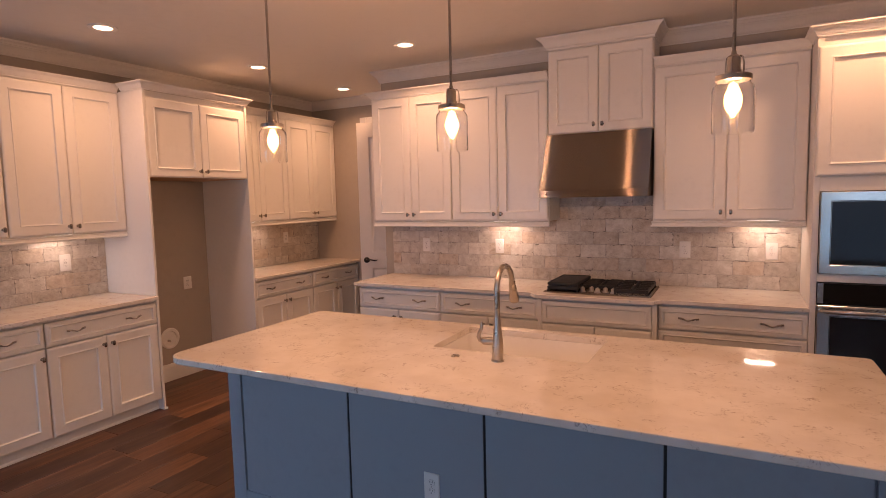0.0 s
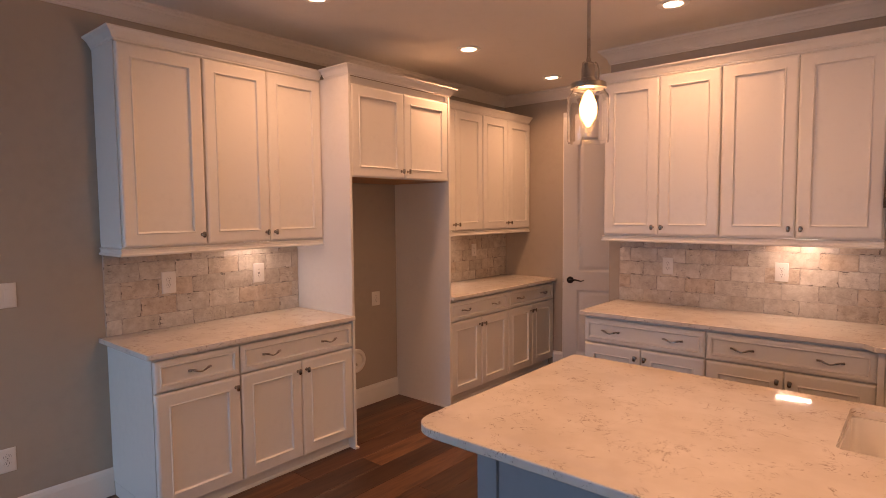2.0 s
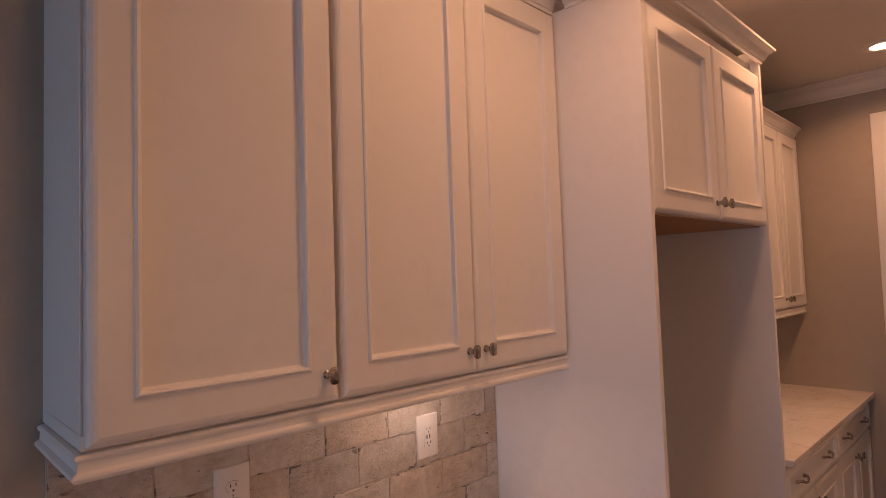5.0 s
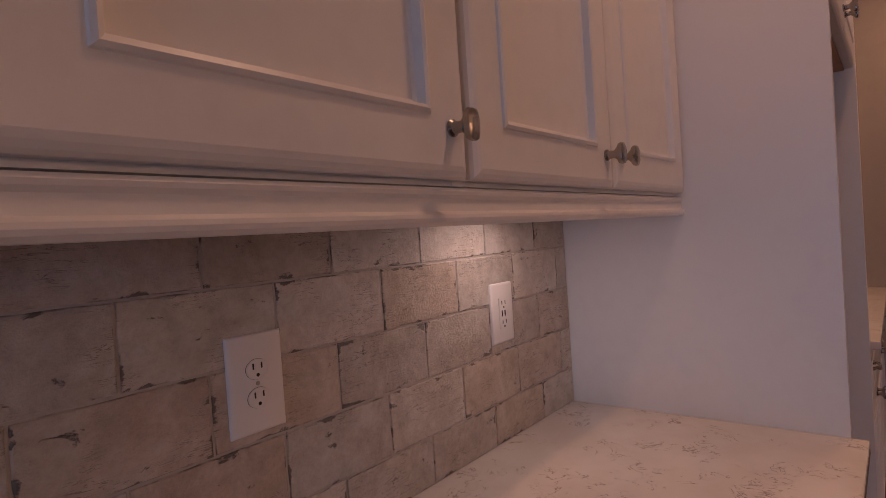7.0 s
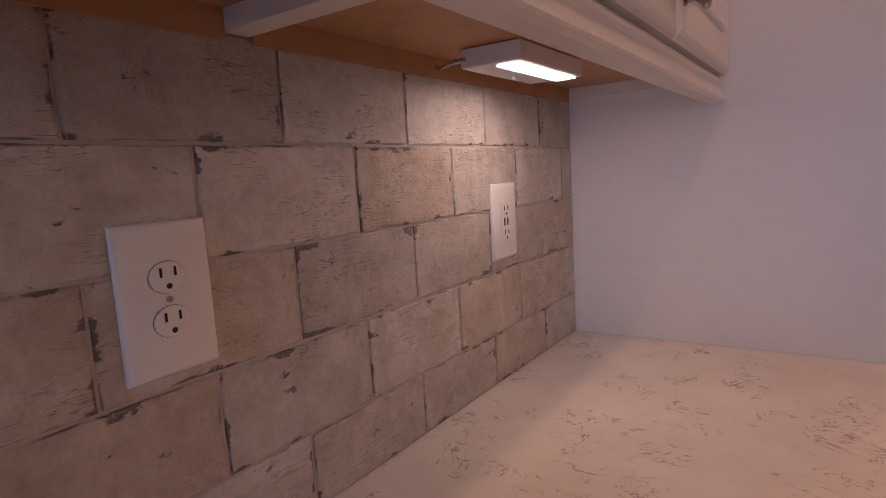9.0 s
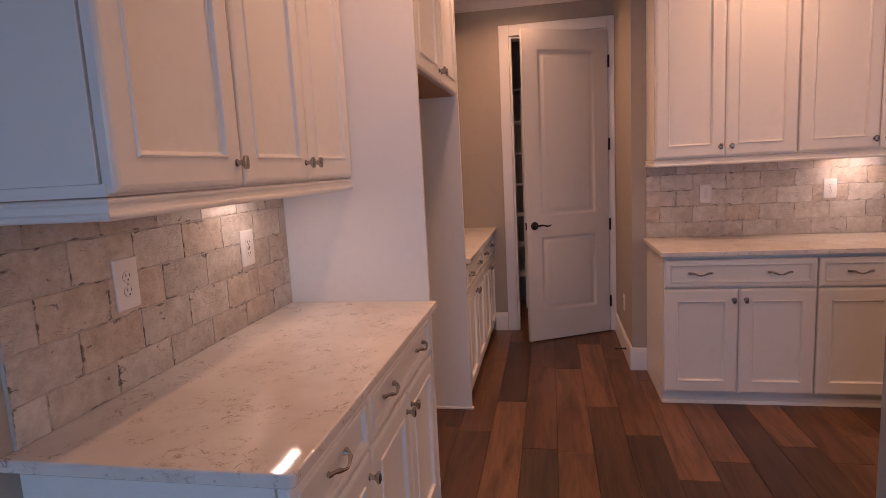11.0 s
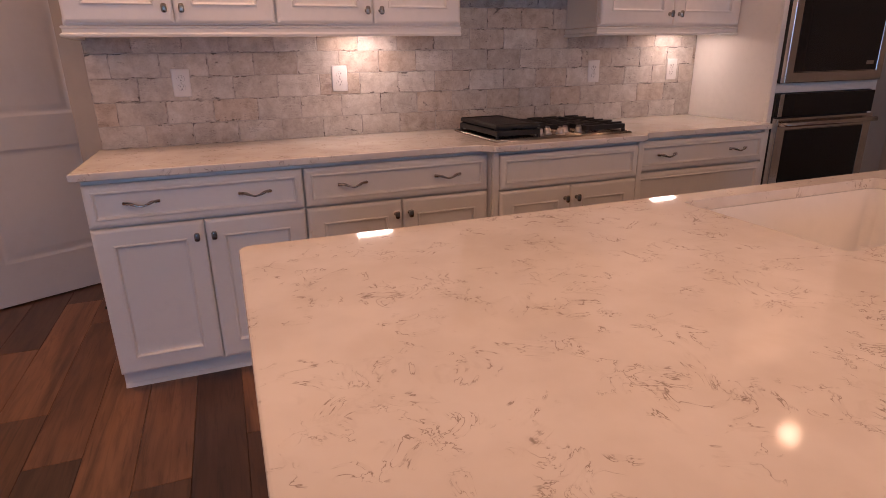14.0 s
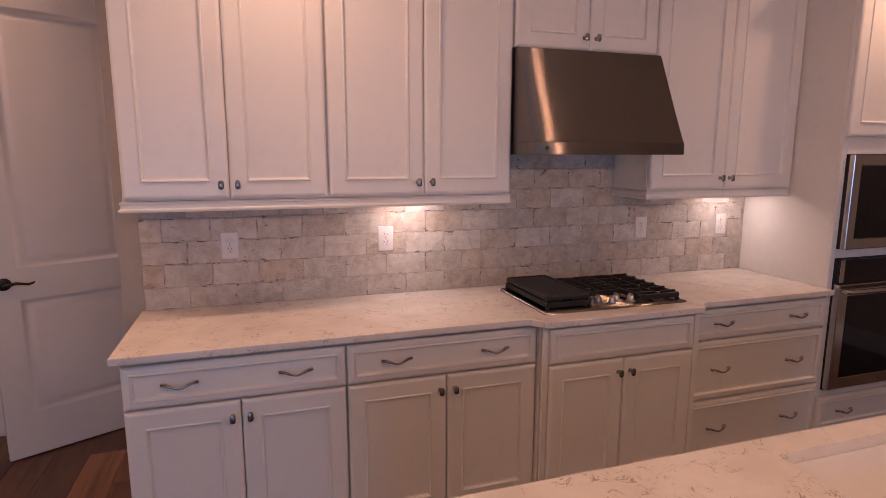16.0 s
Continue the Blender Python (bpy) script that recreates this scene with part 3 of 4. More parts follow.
g_base, g_up = "white base cabinets", "white wall cabinets"
base_cabinet(on_left(Y_A0 + 0.008), UNIT_BASE - Y_A0 - 0.008, "single", "white painted base cabinet with one drawer and door", g_base)
base_cabinet(on_left(UNIT_BASE), Y_A1 - UNIT_BASE, "double", "white painted base cabinet with drawer and two doors", g_base)
upper_cabinet(on_left(Y_A0), UNIT - Y_A0, 1, "white painted wall cabinet with one tall door", g_up)
upper_cabinet(on_left(UNIT), Y_A1 - UNIT, 2, "white painted wall cabinet with two tall doors", g_up)
Y_MID = (Y_F1 + Y_B1) / 2
for y0, y1 in ((Y_F1 + 0.001, Y_MID), (Y_MID, Y_B1)):
    base_cabinet(on_left(y0), y1 - y0, "double", "white painted base cabinet with drawer and two doors", g_base)
    upper_cabinet(on_left(y0), y1 - y0, 2, "white painted wall cabinet with two tall doors", g_up)
XU = XL + UP_DEPTH + 0.0015
XF = -4.085
for y in (Y_A1 + 0.0005, Y_F1 - 0.0205):
    p = thing("refrigerator_panel", pose(XL, y, 0), "full-height white side panel of the refrigerator bay", "panel", "refrigerator panels")
    part("panel", box(0.0005, XF - XL, 0, 0.020, 0, UP_TOP, 0.0015), M_CAB, p)
    part("shoe_moulding", box(0.30, XF - XL + 0.010, -0.006 if y > 3 else 0.0, 0.020 if y > 3 else 0.026, 0, 0.014, 0.003) if y > 3 else box(XF - XL - 0.03, XF - XL + 0.012, -0.004, 0.03, 0, 0.016, 0.003), M_CAB, p)
upper_cabinet(on_left(Y_A1 + 0.021), Y_F1 - Y_A1 - 0.042, 2, "white cabinet with two doors over the refrigerator bay", "", 1.862, UP_TOP, XF - XL - 0.022, False, 0.055)
moulding("cabinet_crown", at_height(CROWN, UP_TOP - 0.004), [(XL + 0.002, Y_A0), (XU + 0.004, Y_A0), (XU + 0.004, Y_A1)], M_CAB, "white crown on top of the wall cabinets", "moulding")
moulding("cabinet_crown", at_height(CROWN, UP_TOP - 0.004), [(XU + 0.06, Y_A1), (XF + 0.002, Y_A1), (XF + 0.002, Y_F1), (XU + 0.06, Y_F1)], M_CAB, "white crown on top of the refrigerator cabinet", "moulding")
moulding("cabinet_crown", at_height(CROWN, UP_TOP - 0.004), [(XU + 0.004, Y_F1 + 0.001), (XU + 0.004, Y_B1)], M_CAB, "white crown on top of the wall cabinets", "moulding")
moulding("light_rail", at_height(RAIL, 1.400), [(XL + 0.012, Y_A0), (XU, Y_A0), (XU, Y_A1)], M_CAB, "white light rail under the wall cabinets", "moulding")
moulding("light_rail", at_height(RAIL, 1.400), [(XU, Y_F1 + 0.001), (XU, Y_B1)], M_CAB, "white light rail under the wall cabinets", "moulding")


def slab(name, outline, z0, z1, label, hole=None, bevel=0.004):
    """A worktop from its plan outline, with eased edges and, where given, a cut-out."""
    bm = bmesh.new()
    n = len(outline)
    pts = [Vector((*p, 0)) for p in outline]

    def inset(d, z):
        out = []
        for i, p in enumerate(pts):
            a, b = (p - pts[i - 1]).normalized(), (pts[(i + 1) % n] - p).normalized()
            na, nb = Vector((-a.y, a.x, 0)), Vector((-b.y, b.x, 0))
            out.append(p + (na + nb) / (1 + na.dot(nb)) * d + Vector((0, 0, z)))
        return out
    rings([inset(bevel, z0), inset(0, z0 + bevel), inset(0, z1 - bevel), inset(bevel * 0.3, z1 - bevel * 0.3), inset(bevel, z1)], bm, not hole, not hole)
    if hole:
        m = len(hole)
        for z in (z0, z1):
            outer = [v for v in bm.verts if abs(v.co.z - z) < 1e-6]
            inner = [bm.verts.new((*p, z)) for p in hole]
            oe = [e for e in bm.edges if e.verts[0] in outer and e.verts[1] in outer]
            ie = [bm.edges.new((inner[i], inner[(i + 1) % m])) for i in range(m)]
            bmesh.ops.triangle_fill(bm, use_beauty=True, edges=oe + ie)
        rings([[(*p, z0) for p in hole], [(*p, z1) for p in hole]], bm, False, False)
    return tagged(new(name, finish(bm, name, M_QUARTZ, 14)), label, "worktop")


def arc(cx, cy, r, a0, a1, n=8):
    return [(cx + r * math.cos(radians(a0 + (a1 - a0) * i / n)), cy + r * math.sin(radians(a0 + (a1 - a0) * i / n))) for i in range(n + 1)]


TOP0, TOP1 = BASE_TOP + 0.0005, 0.928
XC = XL + 0.645
slab("worktop", [(XL + 0.001, Y_A0 - 0.034)] + arc(XC - 0.018, Y_A0 - 0.034 + 0.018, 0.018, -90, 0, 4) + [(XC, Y_A1 - 0.0005), (XL + 0.001, Y_A1 - 0.0005)], TOP0, TOP1, "cream quartz worktop with grey-brown flecks")
slab("worktop", [(XL + 0.001, Y_F1 + 0.002), (XC, Y_F1 + 0.002), (XC, Y_B1), (XL + 0.001, Y_B1)], TOP0, TOP1, "cream quartz worktop with grey-brown flecks")

# ---- cooktop run ----
X0, X1, X2, X3, X4, X5 = -2.955, -2.150, -1.305, -0.470, 0.405, 1.250


def on_back(x, y=YB - 0.0005):
    return pose(x, y, 0)


base_cabinet(on_back(X0), X1 - X0, "double", "white painted base cabinet with drawer and two doors", g_base)
base_cabinet(on_back(X1), X2 - X1, "double", "white painted base cabinet with drawer and two doors", g_base)
base_cabinet(on_back(X2, YB - 0.055), X3 - X2, "cooktop", "white base cabinet standing forward under the cooktop", g_base)
base_cabinet(on_back(X3), X4 - X3, "drawers", "white base cabinet with three wide drawers", g_base)
U0, U1, U2, U3, U4 = -2.955, -2.165, -1.318, -0.545, 0.402
upper_cabinet(on_back(U0), U1 - U0, 2, "white painted wall cabinet with two tall doors", g_up)
upper_cabinet(on_back(U1), U2 - U1, 2, "white painted wall cabinet with two tall doors", g_up)
upper_cabinet(on_back(U3 + 0.001), U4 - U3, 2, "white painted wall cabinet with two tall doors", g_up)
upper_cabinet(on_back(U2 + 0.001, YB - 0.0005), U3 - U2 - 0.001, 2, "white cabinet over the range hood, reaching the ceiling", "", 2.108, 2.760, UP_DEPTH + 0.006, False, 0.02)
YU = YB - UP_DEPTH - 0.002
moulding("cabinet_crown", at_height(CROWN, UP_TOP - 0.004), [(U0, YB - 0.002), (U0, YU - 0.004), (U2, YU - 0.004)], M_CAB, "white crown on top of the wall cabinets", "moulding")
moulding("cabinet_crown", at_height(CROWN, UP_TOP - 0.004), [(U3 + 0.001, YU - 0.004), (X4 - 0.005, YU - 0.004)], M_CAB, "white crown on top of the wall cabinets", "moulding")
moulding("cabinet_crown", at_height(CROWN, 2.748, 1.5), [(U2, YB - 0.002), (U2, YU - 0.010), (U3, YU - 0.010), (U3, YB - 0.002)], M_CAB, "tall white crown of the hood cabinet", "moulding")
moulding("light_rail", at_height(RAIL, 1.400), [(U0, YB - 0.012), (U0, YU), (U2, YU)], M_CAB, "white light rail under the wall cabinets", "moulding")
moulding("light_rail", at_height(RAIL, 1.400), [(U3 + 0.001, YB - 0.012), (U3 + 0.001, YU), (U4, YU)], M_CAB, "white light rail under the wall cabinets", "moulding")
YF, YFB = YB - 0.645, YB - 0.715
xa, xb = X2 - 0.045, X3 + 0.015
bump = [(xa - 0.03, YF)] + arc(xa - 0.03, YF - 0.03, 0.03, 90, 20, 4) + arc(xa + 0.052, YFB + 0.03, 0.03, 200, 270, 4) + arc(xb - 0.052, YFB + 0.03, 0.03, 270, 340, 4) + arc(xb + 0.03, YF - 0.03, 0.03, 160, 90, 4)
slab("worktop", [(X0 - 0.022, YF)] + bump + [(X4 - 0.001, YF), (X4 - 0.001, YB - 0.001), (X0 - 0.022, YB - 0.001)], TOP0, TOP1, "cream quartz worktop with grey-brown flecks behind the cooktop")

# oven tower
tower = thing("oven_cabinet", pose(X4, YB - 0.0005, 0), "tall white cabinet holding microwave and wall oven", "cabinet")
TW, TD = X5 - X4, 0.600
OX0, OX1 = 0.034, TW - 0.045
part("body", box(0, TW, -TD + 0.02, 0, TOE, UP_TOP, 0.001), M_CAB, tower)
part("toe_kick", box(0, TW, -TD + 0.07, -0.02, 0, TOE - 0.001), M_CAB, tower)
for x0, x1, z0, z1 in ((0, OX0, TOE, UP_TOP), (OX1, TW, TOE, UP_TOP), (OX0, OX1, 1.088, 1.136), (OX0, OX1, 1.634, 1.715), (OX0, OX1, 0.315, 0.350), (OX0, OX1, TOE, 0.125)):
    part("face_frame", box(x0 + 0.0003, x1 - 0.0003, -TD, -TD + 0.0195, z0, z1, 0.001), M_CAB, tower)
front("door", tower, 0.006, TW / 2 - 0.0015, 1.722, 2.480, -TD - 0.0005, knob="rb")
front("door", tower, TW / 2 + 0.0015, TW - 0.006, 1.722, 2.480, -TD - 0.0005, knob="lb")
front("drawer_front", tower, 0.006, TW - 0.006, 0.125, 0.310, -TD - 0.0005, DRAWER_EDGE, pulls=(0.24, 0.76))
moulding("cabinet_crown", at_height(CROWN, UP_TOP - 0.004), [(X4, YU - 0.06), (X4, YB - TD - 0.004), (X5, YB - TD - 0.004), (X5, YB - 0.002)], M_CAB, "white crown on top of the oven cabinet", "moulding")
TF = YB - TD


def appliance(name, z0, z1, label, category):
    return thing(name, pose(X4 + OX0 + 0.002, TF, z0), label, category)


AW = OX1 - OX0 - 0.004
micro = appliance("microwave", 1.138, 1.632, "built-in stainless steel microwave with dark glass", "microwave")
part("housing", box(0, AW, -0.018, 0.019, 0, 0.494, 0.002), M_BLACK, micro)
part("steel_frame", raised_panel(AW, 0.490, [(0, 0.024), (0.003, 0.027), (0.052, 0.027), (0.055, 0.024), (0.056, 0.020)]), M_STEEL_TRIM, micro, "brushed stainless frame", pose(0, -0.0185, 0.002))
part("glass_door", box(0.058, AW - 0.058, -0.0445, -0.039, 0.060, 0.434, 0.001), M_BLACKGLASS, micro, "dark reflective glass")
part("window", box(0.13, AW - 0.22, -0.046, -0.0447, 0.115, 0.375), M_BLACKGLASS, micro)
part("button", box(AW - 0.15, AW - 0.09, -0.047, -0.0447, 0.09, 0.11), M_PULL, micro)
oven = appliance("wall_oven", 0.353, 1.084, "built-in stainless steel wall oven with dark glass", "oven")
part("housing", box(0, AW, -0.010, 0.019, 0, 0.731, 0.002), M_BLACK, oven)
part("control_panel", box(0.001, AW - 0.001, -0.034, -0.011, 0.605, 0.729, 0.003), M_BLACKGLASS, oven, "black glass control panel")
part("side_trim", box(0.0005, 0.03, -0.0375, -0.0345, 0.607, 0.728, 0.001), M_STEEL_TRIM, oven)
odoor = part("oven_door", raised_panel(AW, 0.585, [(0, 0.030), (0.004, 0.034), (0.062, 0.034), (0.065, 0.031), (0.066, 0.028)]), M_STEEL_TRIM, oven, "brushed stainless oven door", pose(0, -0.0105, 0.012))
part("glass", box(0.068, AW - 0.068, -0.0345, -0.029, 0.068, 0.517, 0.001), M_BLACKGLASS, odoor, "dark oven glass")
part("handle", tube([(0.02, -0.034, 0.552), (0.02, -0.075, 0.556), (0.03, -0.082, 0.556), (AW / 2, -0.084, 0.556), (AW - 0.03, -0.082, 0.556), (AW - 0.02, -0.075, 0.556), (AW - 0.02, -0.034, 0.552)], 0.013, 10, flat=0.8), M_STEEL_TRIM, odoor, "stainless bar handle", smooth=50)
part("badge", lathe([(0.0, 0), (0.012, 0), (0.012, 0.002), (0, 0.0022)], 16), M_PULL, odoor, m=pose(AW / 2, -0.034, 0.033, 90, 0, 0))

# range hood
hood = thing("range_hood", pose(U2 + 0.002, YB - 0.012, 1.628), "brushed stainless steel range hood under the cabinet", "range hood")
HW = U3 - U2 - 0.004
prof = [(-0.002, 0.055), (-0.545, 0.055), (-0.533, 0.075), (-0.470, 0.205), (-0.405, 0.345), (-0.345, 0.477), (-0.002, 0.477)]
loops = [[(x, y, z) for y, z in prof] for x in (0.0, HW)]
part("canopy", rings(loops), M_STEEL, hood, "sloping brushed steel canopy")
part("front_lip", box(0, HW, -0.550, -0.520, 0, 0.0545, 0.002), M_STEEL, hood, "stainless front lip")
for x in (0, HW - 0.012):
    part("side_lip", box(x, x + 0.012, -0.5195, -0.002, 0, 0.0545, 0.001), M_STEEL, hood)
part("baffle_filter", box(0.014, HW - 0.014, -0.5185, -0.004, 0.030, 0.040), M_PULL, hood, "grey baffle filter")
for k in range(9):
    part("baffle", box(0.03 + k * (HW - 0.06) / 9, 0.03 + (k + 0.55) * (HW - 0.06) / 9, -0.50, -0.05, 0.022, 0.0295, 0.003), M_STEEL, hood)
part("button", lathe([(0, 0), (0.008, 0), (0.008, 0.003), (0, 0.0035)], 14), M_BLACK, hood, m=pose(0.055, -0.550, 0.028, 90, 0, 0))
for x in (0.2, 0.55):
    part("lamp_cover", lathe([(0, 0), (0.03, 0), (0.032, 0.006), (0, 0.008)], 16), M_PLASTIC, hood, m=pose(x, -0.48, 0.014))

# gas cooktop
CX0, CX1, CY0, CY1 = -1.275, -0.515, 4.015, 4.515
ct = thing("gas_cooktop", pose(CX0, CY0, TOP1), "stainless gas cooktop with black iron grates and griddle", "cooktop")
CW, CD = CX1 - CX0, CY1 - CY0
part("tray", raised_panel(CW, CD, [(0, 0.004), (0.004, 0.009), (0.018, 0.010), (0.026, 0.007)]), M_STEEL, ct, "stainless tray", pose(0, 0, 0.0005) @ Matrix.Rotation(radians(-90), 4, "X"))


def burner(x, y, r):
    b = part("burner", lathe([(0, 0), (r, 0), (r, 0.008), (r * 0.8, 0.012), (r * 0.8, 0.016), (0, 0.016)], 20), M_PULL, ct, "grey burner ring", pose(x, y, 0.008))
    part("burner_cap", lathe([(0, 0.0165), (r * 0.72, 0.0165), (r * 0.76, 0.021), (r * 0.6, 0.025), (0, 0.026)], 20), M_IRON, b)


for x, y, r in ((0.14, 0.13, 0.036), (0.14, 0.36, 0.036), (CW / 2, 0.30, 0.055), (CW - 0.14, 0.13, 0.032), (CW - 0.14, 0.36, 0.042)):
    burner(x, y, r)


def grate(x0, x1, y0, y1):
    z0, z1 = 0.022, 0.046
    g = part("grate", box(x0, x0 + 0.014, y0, y1, z0, z1, 0.003, bm=box(x1 - 0.014, x1, y0, y1, z0, z1, 0.003, bm=box(x0 + 0.014, x1 - 0.014, y0, y0 + 0.014, z0, z1, 0.003, bm=box(x0 + 0.014, x1 - 0.014, y1 - 0.014, y1, z0, z1, 0.003)))), M_IRON, ct, "black cast iron grate")
    n = 6
    for k in range(n):
        y = y0 + 0.03 + k * (y1 - y0 - 0.06) / (n - 1)
        part("grate_bar", box(x0 + 0.002, x0 + (x1 - x0) * 0.38, y - 0.005, y + 0.005, z0 + 0.006, z1 + 0.008, 0.003), M_IRON, g)
        part("grate_bar", box(x1 - (x1 - x0) * 0.38, x1 - 0.002, y - 0.005, y + 0.005, z0 + 0.006, z1 + 0.008, 0.003), M_IRON, g)
    xm = (x0 + x1) / 2
    part("grate_bar", box(xm - 0.005, xm + 0.005, y0 + 0.01, y1 - 0.01, z0 + 0.005, z1 + 0.004, 0.003), M_IRON, g)
    for x in (x0, x1 - 0.014):
        for y in (y0, y1 - 0.014):
            part("grate_foot", box(x, x + 0.014, y, y + 0.014, 0.009, z0 - 0.0003), M_IRON, g)
    return g


grate(0.022, 0.252, 0.028, CD - 0.022)
grate(0.258, CW - 0.258, 0.165, CD - 0.022)
grate(CW - 0.252, CW - 0.022, 0.028, CD - 0.022)
gr = part("griddle", raised_panel(0.225, 0.43, [(0, 0.012), (0.004, 0.020), (0.012, 0.021), (0.018, 0.016)]), M_IRON, ct, "flat black iron griddle", pose(0.022, 0.035, 0.055) @ Matrix.Rotation(radians(-90), 4, "X"))
for k, (x, y) in enumerate(((0.275, 0.075), (0.335, 0.105), (0.385, 0.065), (0.435, 0.105), (0.495, 0.075))):
    kb = part("control_knob", lathe([(0, 0), (0.023, 0), (0.023, 0.004), (0.017, 0.007), (0.0155, 0.028), (0.013, 0.031), (0, 0.0315)], 18), M_NICKEL, ct, "polished control knob", pose(x, y, 0.0075), 40)
    part("grip", box(-0.004, 0.004, -0.017, 0.017, 0.028, 0.038, 0.002), M_NICKEL, kb)

# ---- island ----
IX0, IX1, IY0, IY1 = -2.434, 0.522, 1.693, 2.862
BX0, BX1, BY0, BY1 = -2.424, 0.500, 2.062, 2.845
SX0, SX1, SY0, SY1 = -1.318, -0.562, 2.338, 2.787


def rounded(x0, x1, y0, y1, r, n=9, far=None):
    """A rectangle with rounded corners; far: the radius of the two corners at y1."""
    f = far or r
    return arc(x0 + r, y0 + r, r, 180, 270, n) + arc(x1 - r, y0 + r, r, 270, 360, n) + arc(x1 - f, y1 - f, f, 0, 90, n) + arc(x0 + f, y1 - f, f, 90, 180, n)


slab("island_worktop", rounded(IX0, IX1, IY0, IY1, 0.105, 12, 0.028), TOP0, TOP1, "cream quartz island worktop with grey-brown flecks", rounded(SX0, SX1, SY0, SY1, 0.02, 4))
isl = thing("kitchen_island", pose(0, 0, 0), "blue-grey painted kitchen island with panelled sides", "island")
part("carcass", box(BX0 + 0.035, BX1 - 0.035, BY0 + 0.02, SY0 - 0.03, TOE, BASE_TOP, bm=box(BX0 + 0.035, SX0 - 0.04, SY0 - 0.03, BY1 - 0.02, TOE, BASE_TOP, bm=box(SX1 + 0.04, BX1 - 0.035, SY0 - 0.03, BY1 - 0.02, TOE, BASE_TOP, bm=box(SX0 - 0.04, SX1 + 0.04, SY0 - 0.03, BY1 - 0.02, TOE, 0.62)))), M_ISLAND, isl)
seams = [BX0 + 0.092, -1.636, -0.931, -0.216, BX1 - 0.092]
for a, b in zip(seams, seams[1:]):
    part("front_panel", box(a + 0.006, b - 0.006, BY0 + 0.006, BY0 + 0.0195, 0.10, BASE_TOP - 0.001, 0.002), M_ISLAND, isl)
for x in seams[1:-1]:
    part("batten", box(x - 0.0055, x + 0.0055, BY0 + 0.010, BY0 + 0.0195, 0.10, BASE_TOP - 0.001), M_BLACK, isl, "dark seam between panels")
part("base_rail", box(BX0 + 0.075, BX1 - 0.075, BY0 + 0.002, BY0 + 0.0195, 0.0, 0.099, 0.003), M_ISLAND, isl)
for x in (BX0, BX1 - 0.090):
    part("corner_post", box(x, x + 0.090, BY0, BY0 + 0.0195, 0, BASE_TOP - 0.001, 0.002), M_ISLAND, isl)
    part("corner_post", box(x, x + 0.072, BY1 - 0.055, BY1, 0, BASE_TOP - 0.001, 0.003), M_ISLAND, isl)
for x in (BX0, BX1):
    s = 1 if x == BX0 else -1
    y0, y1 = BY0 + 0.020, BY1 - 0.0555
    xs = sorted((x + s * 0.001, x + s * 0.0345))
    part("side_rail", box(*xs, y0, y1, BASE_TOP - 0.075, BASE_TOP - 0.001, 0.003), M_ISLAND, isl)
    part("side_rail", box(*xs, y0, y1, 0.0, 0.12, 0.003), M_ISLAND, isl)
    part("side_stile", box(*xs, y0, y0 + 0.055, 0.1205, BASE_TOP - 0.0755, 0.003), M_ISLAND, isl)
    xs = sorted((x + s * 0.026, x + s * 0.0345))
    part("side_panel", box(*xs, y0 + 0.0555, y1, 0.1205, BASE_TOP - 0.0755), M_ISLAND, isl)
part("back_panel", box(BX0 + 0.0725, BX1 - 0.0725, BY1 - 0.0195, BY1 - 0.004, 0.0, BASE_TOP - 0.001, 0.002), M_ISLAND, isl)

# sink
sink = thing("sink", pose(0, 0, 0), "white undermount single-bowl sink in the island", "sink")
so, si = rounded(SX0 - 0.012, SX1 + 0.012, SY0 - 0.012, SY1 + 0.012, 0.03), rounded(SX0 + 0.004, SX1 - 0.004, SY0 + 0.004, SY1 - 0.004, 0.03)
sb = rounded(SX0 + 0.02, SX1 - 0.02, SY0 + 0.02, SY1 - 0.02, 0.05)
part("bowl", rings([[(*p, 0.66) for p in so], [(*p, TOP0 - 0.001) for p in so], [(*p, TOP0 - 0.001) for p in si], [(*p, 0.71) for p in si], [(*p, 0.685) for p in sb]]), M_SINK, sink, smooth=40)
part("drain", lathe([(0, 0), (0.045, 0), (0.045, 0.003), (0.03, 0.004), (0.028, 0.001), (0, 0.001)], 20), M_NICKEL, sink, "steel drain", pose((SX0 + SX1) / 2, (SY0 + SY1) / 2, 0.6855))

# faucet
FX, FY = -0.929, 2.231
fau = thing("faucet", pose(FX, FY, TOP1), "brushed nickel pull-down faucet behind the sink", "faucet")
part("base_plate", lathe([(0.0, 0.0002), (0.029, 0.0002), (0.029, 0.004), (0.026, 0.008), (0, 0.008)], 24), M_NICKEL, fau, smooth=40)
part("body", lathe([(0.0, 0.0085), (0.0245, 0.0085), (0.025, 0.05), (0.024, 0.085), (0.020, 0.125), (0.0155, 0.165), (0.0135, 0.20), (0.0, 0.20)], 24), M_NICKEL, fau, smooth=40)
pts = [(0, 0, 0.195), (0, 0, 0.30)] + [(0, 0.095 - 0.095 * math.cos(a), 0.315 + 0.095 * math.sin(a)) for a in np.linspace(0, radians(168), 16)]
part("spout", tube(pts, 0.0128, 14), M_NICKEL, fau, smooth=60)
e = Vector(pts[-1])
d = (Vector(pts[-1]) - Vector(pts[-2])).normalized()
part("spray_head", tube([e + d * s for s in (0.0, 0.012, 0.05, 0.085, 0.105, 0.112)], [0.0138, 0.0155, 0.018, 0.022, 0.0235, 0.021], 16), M_NICKEL, fau, "flared spray head", smooth=40)
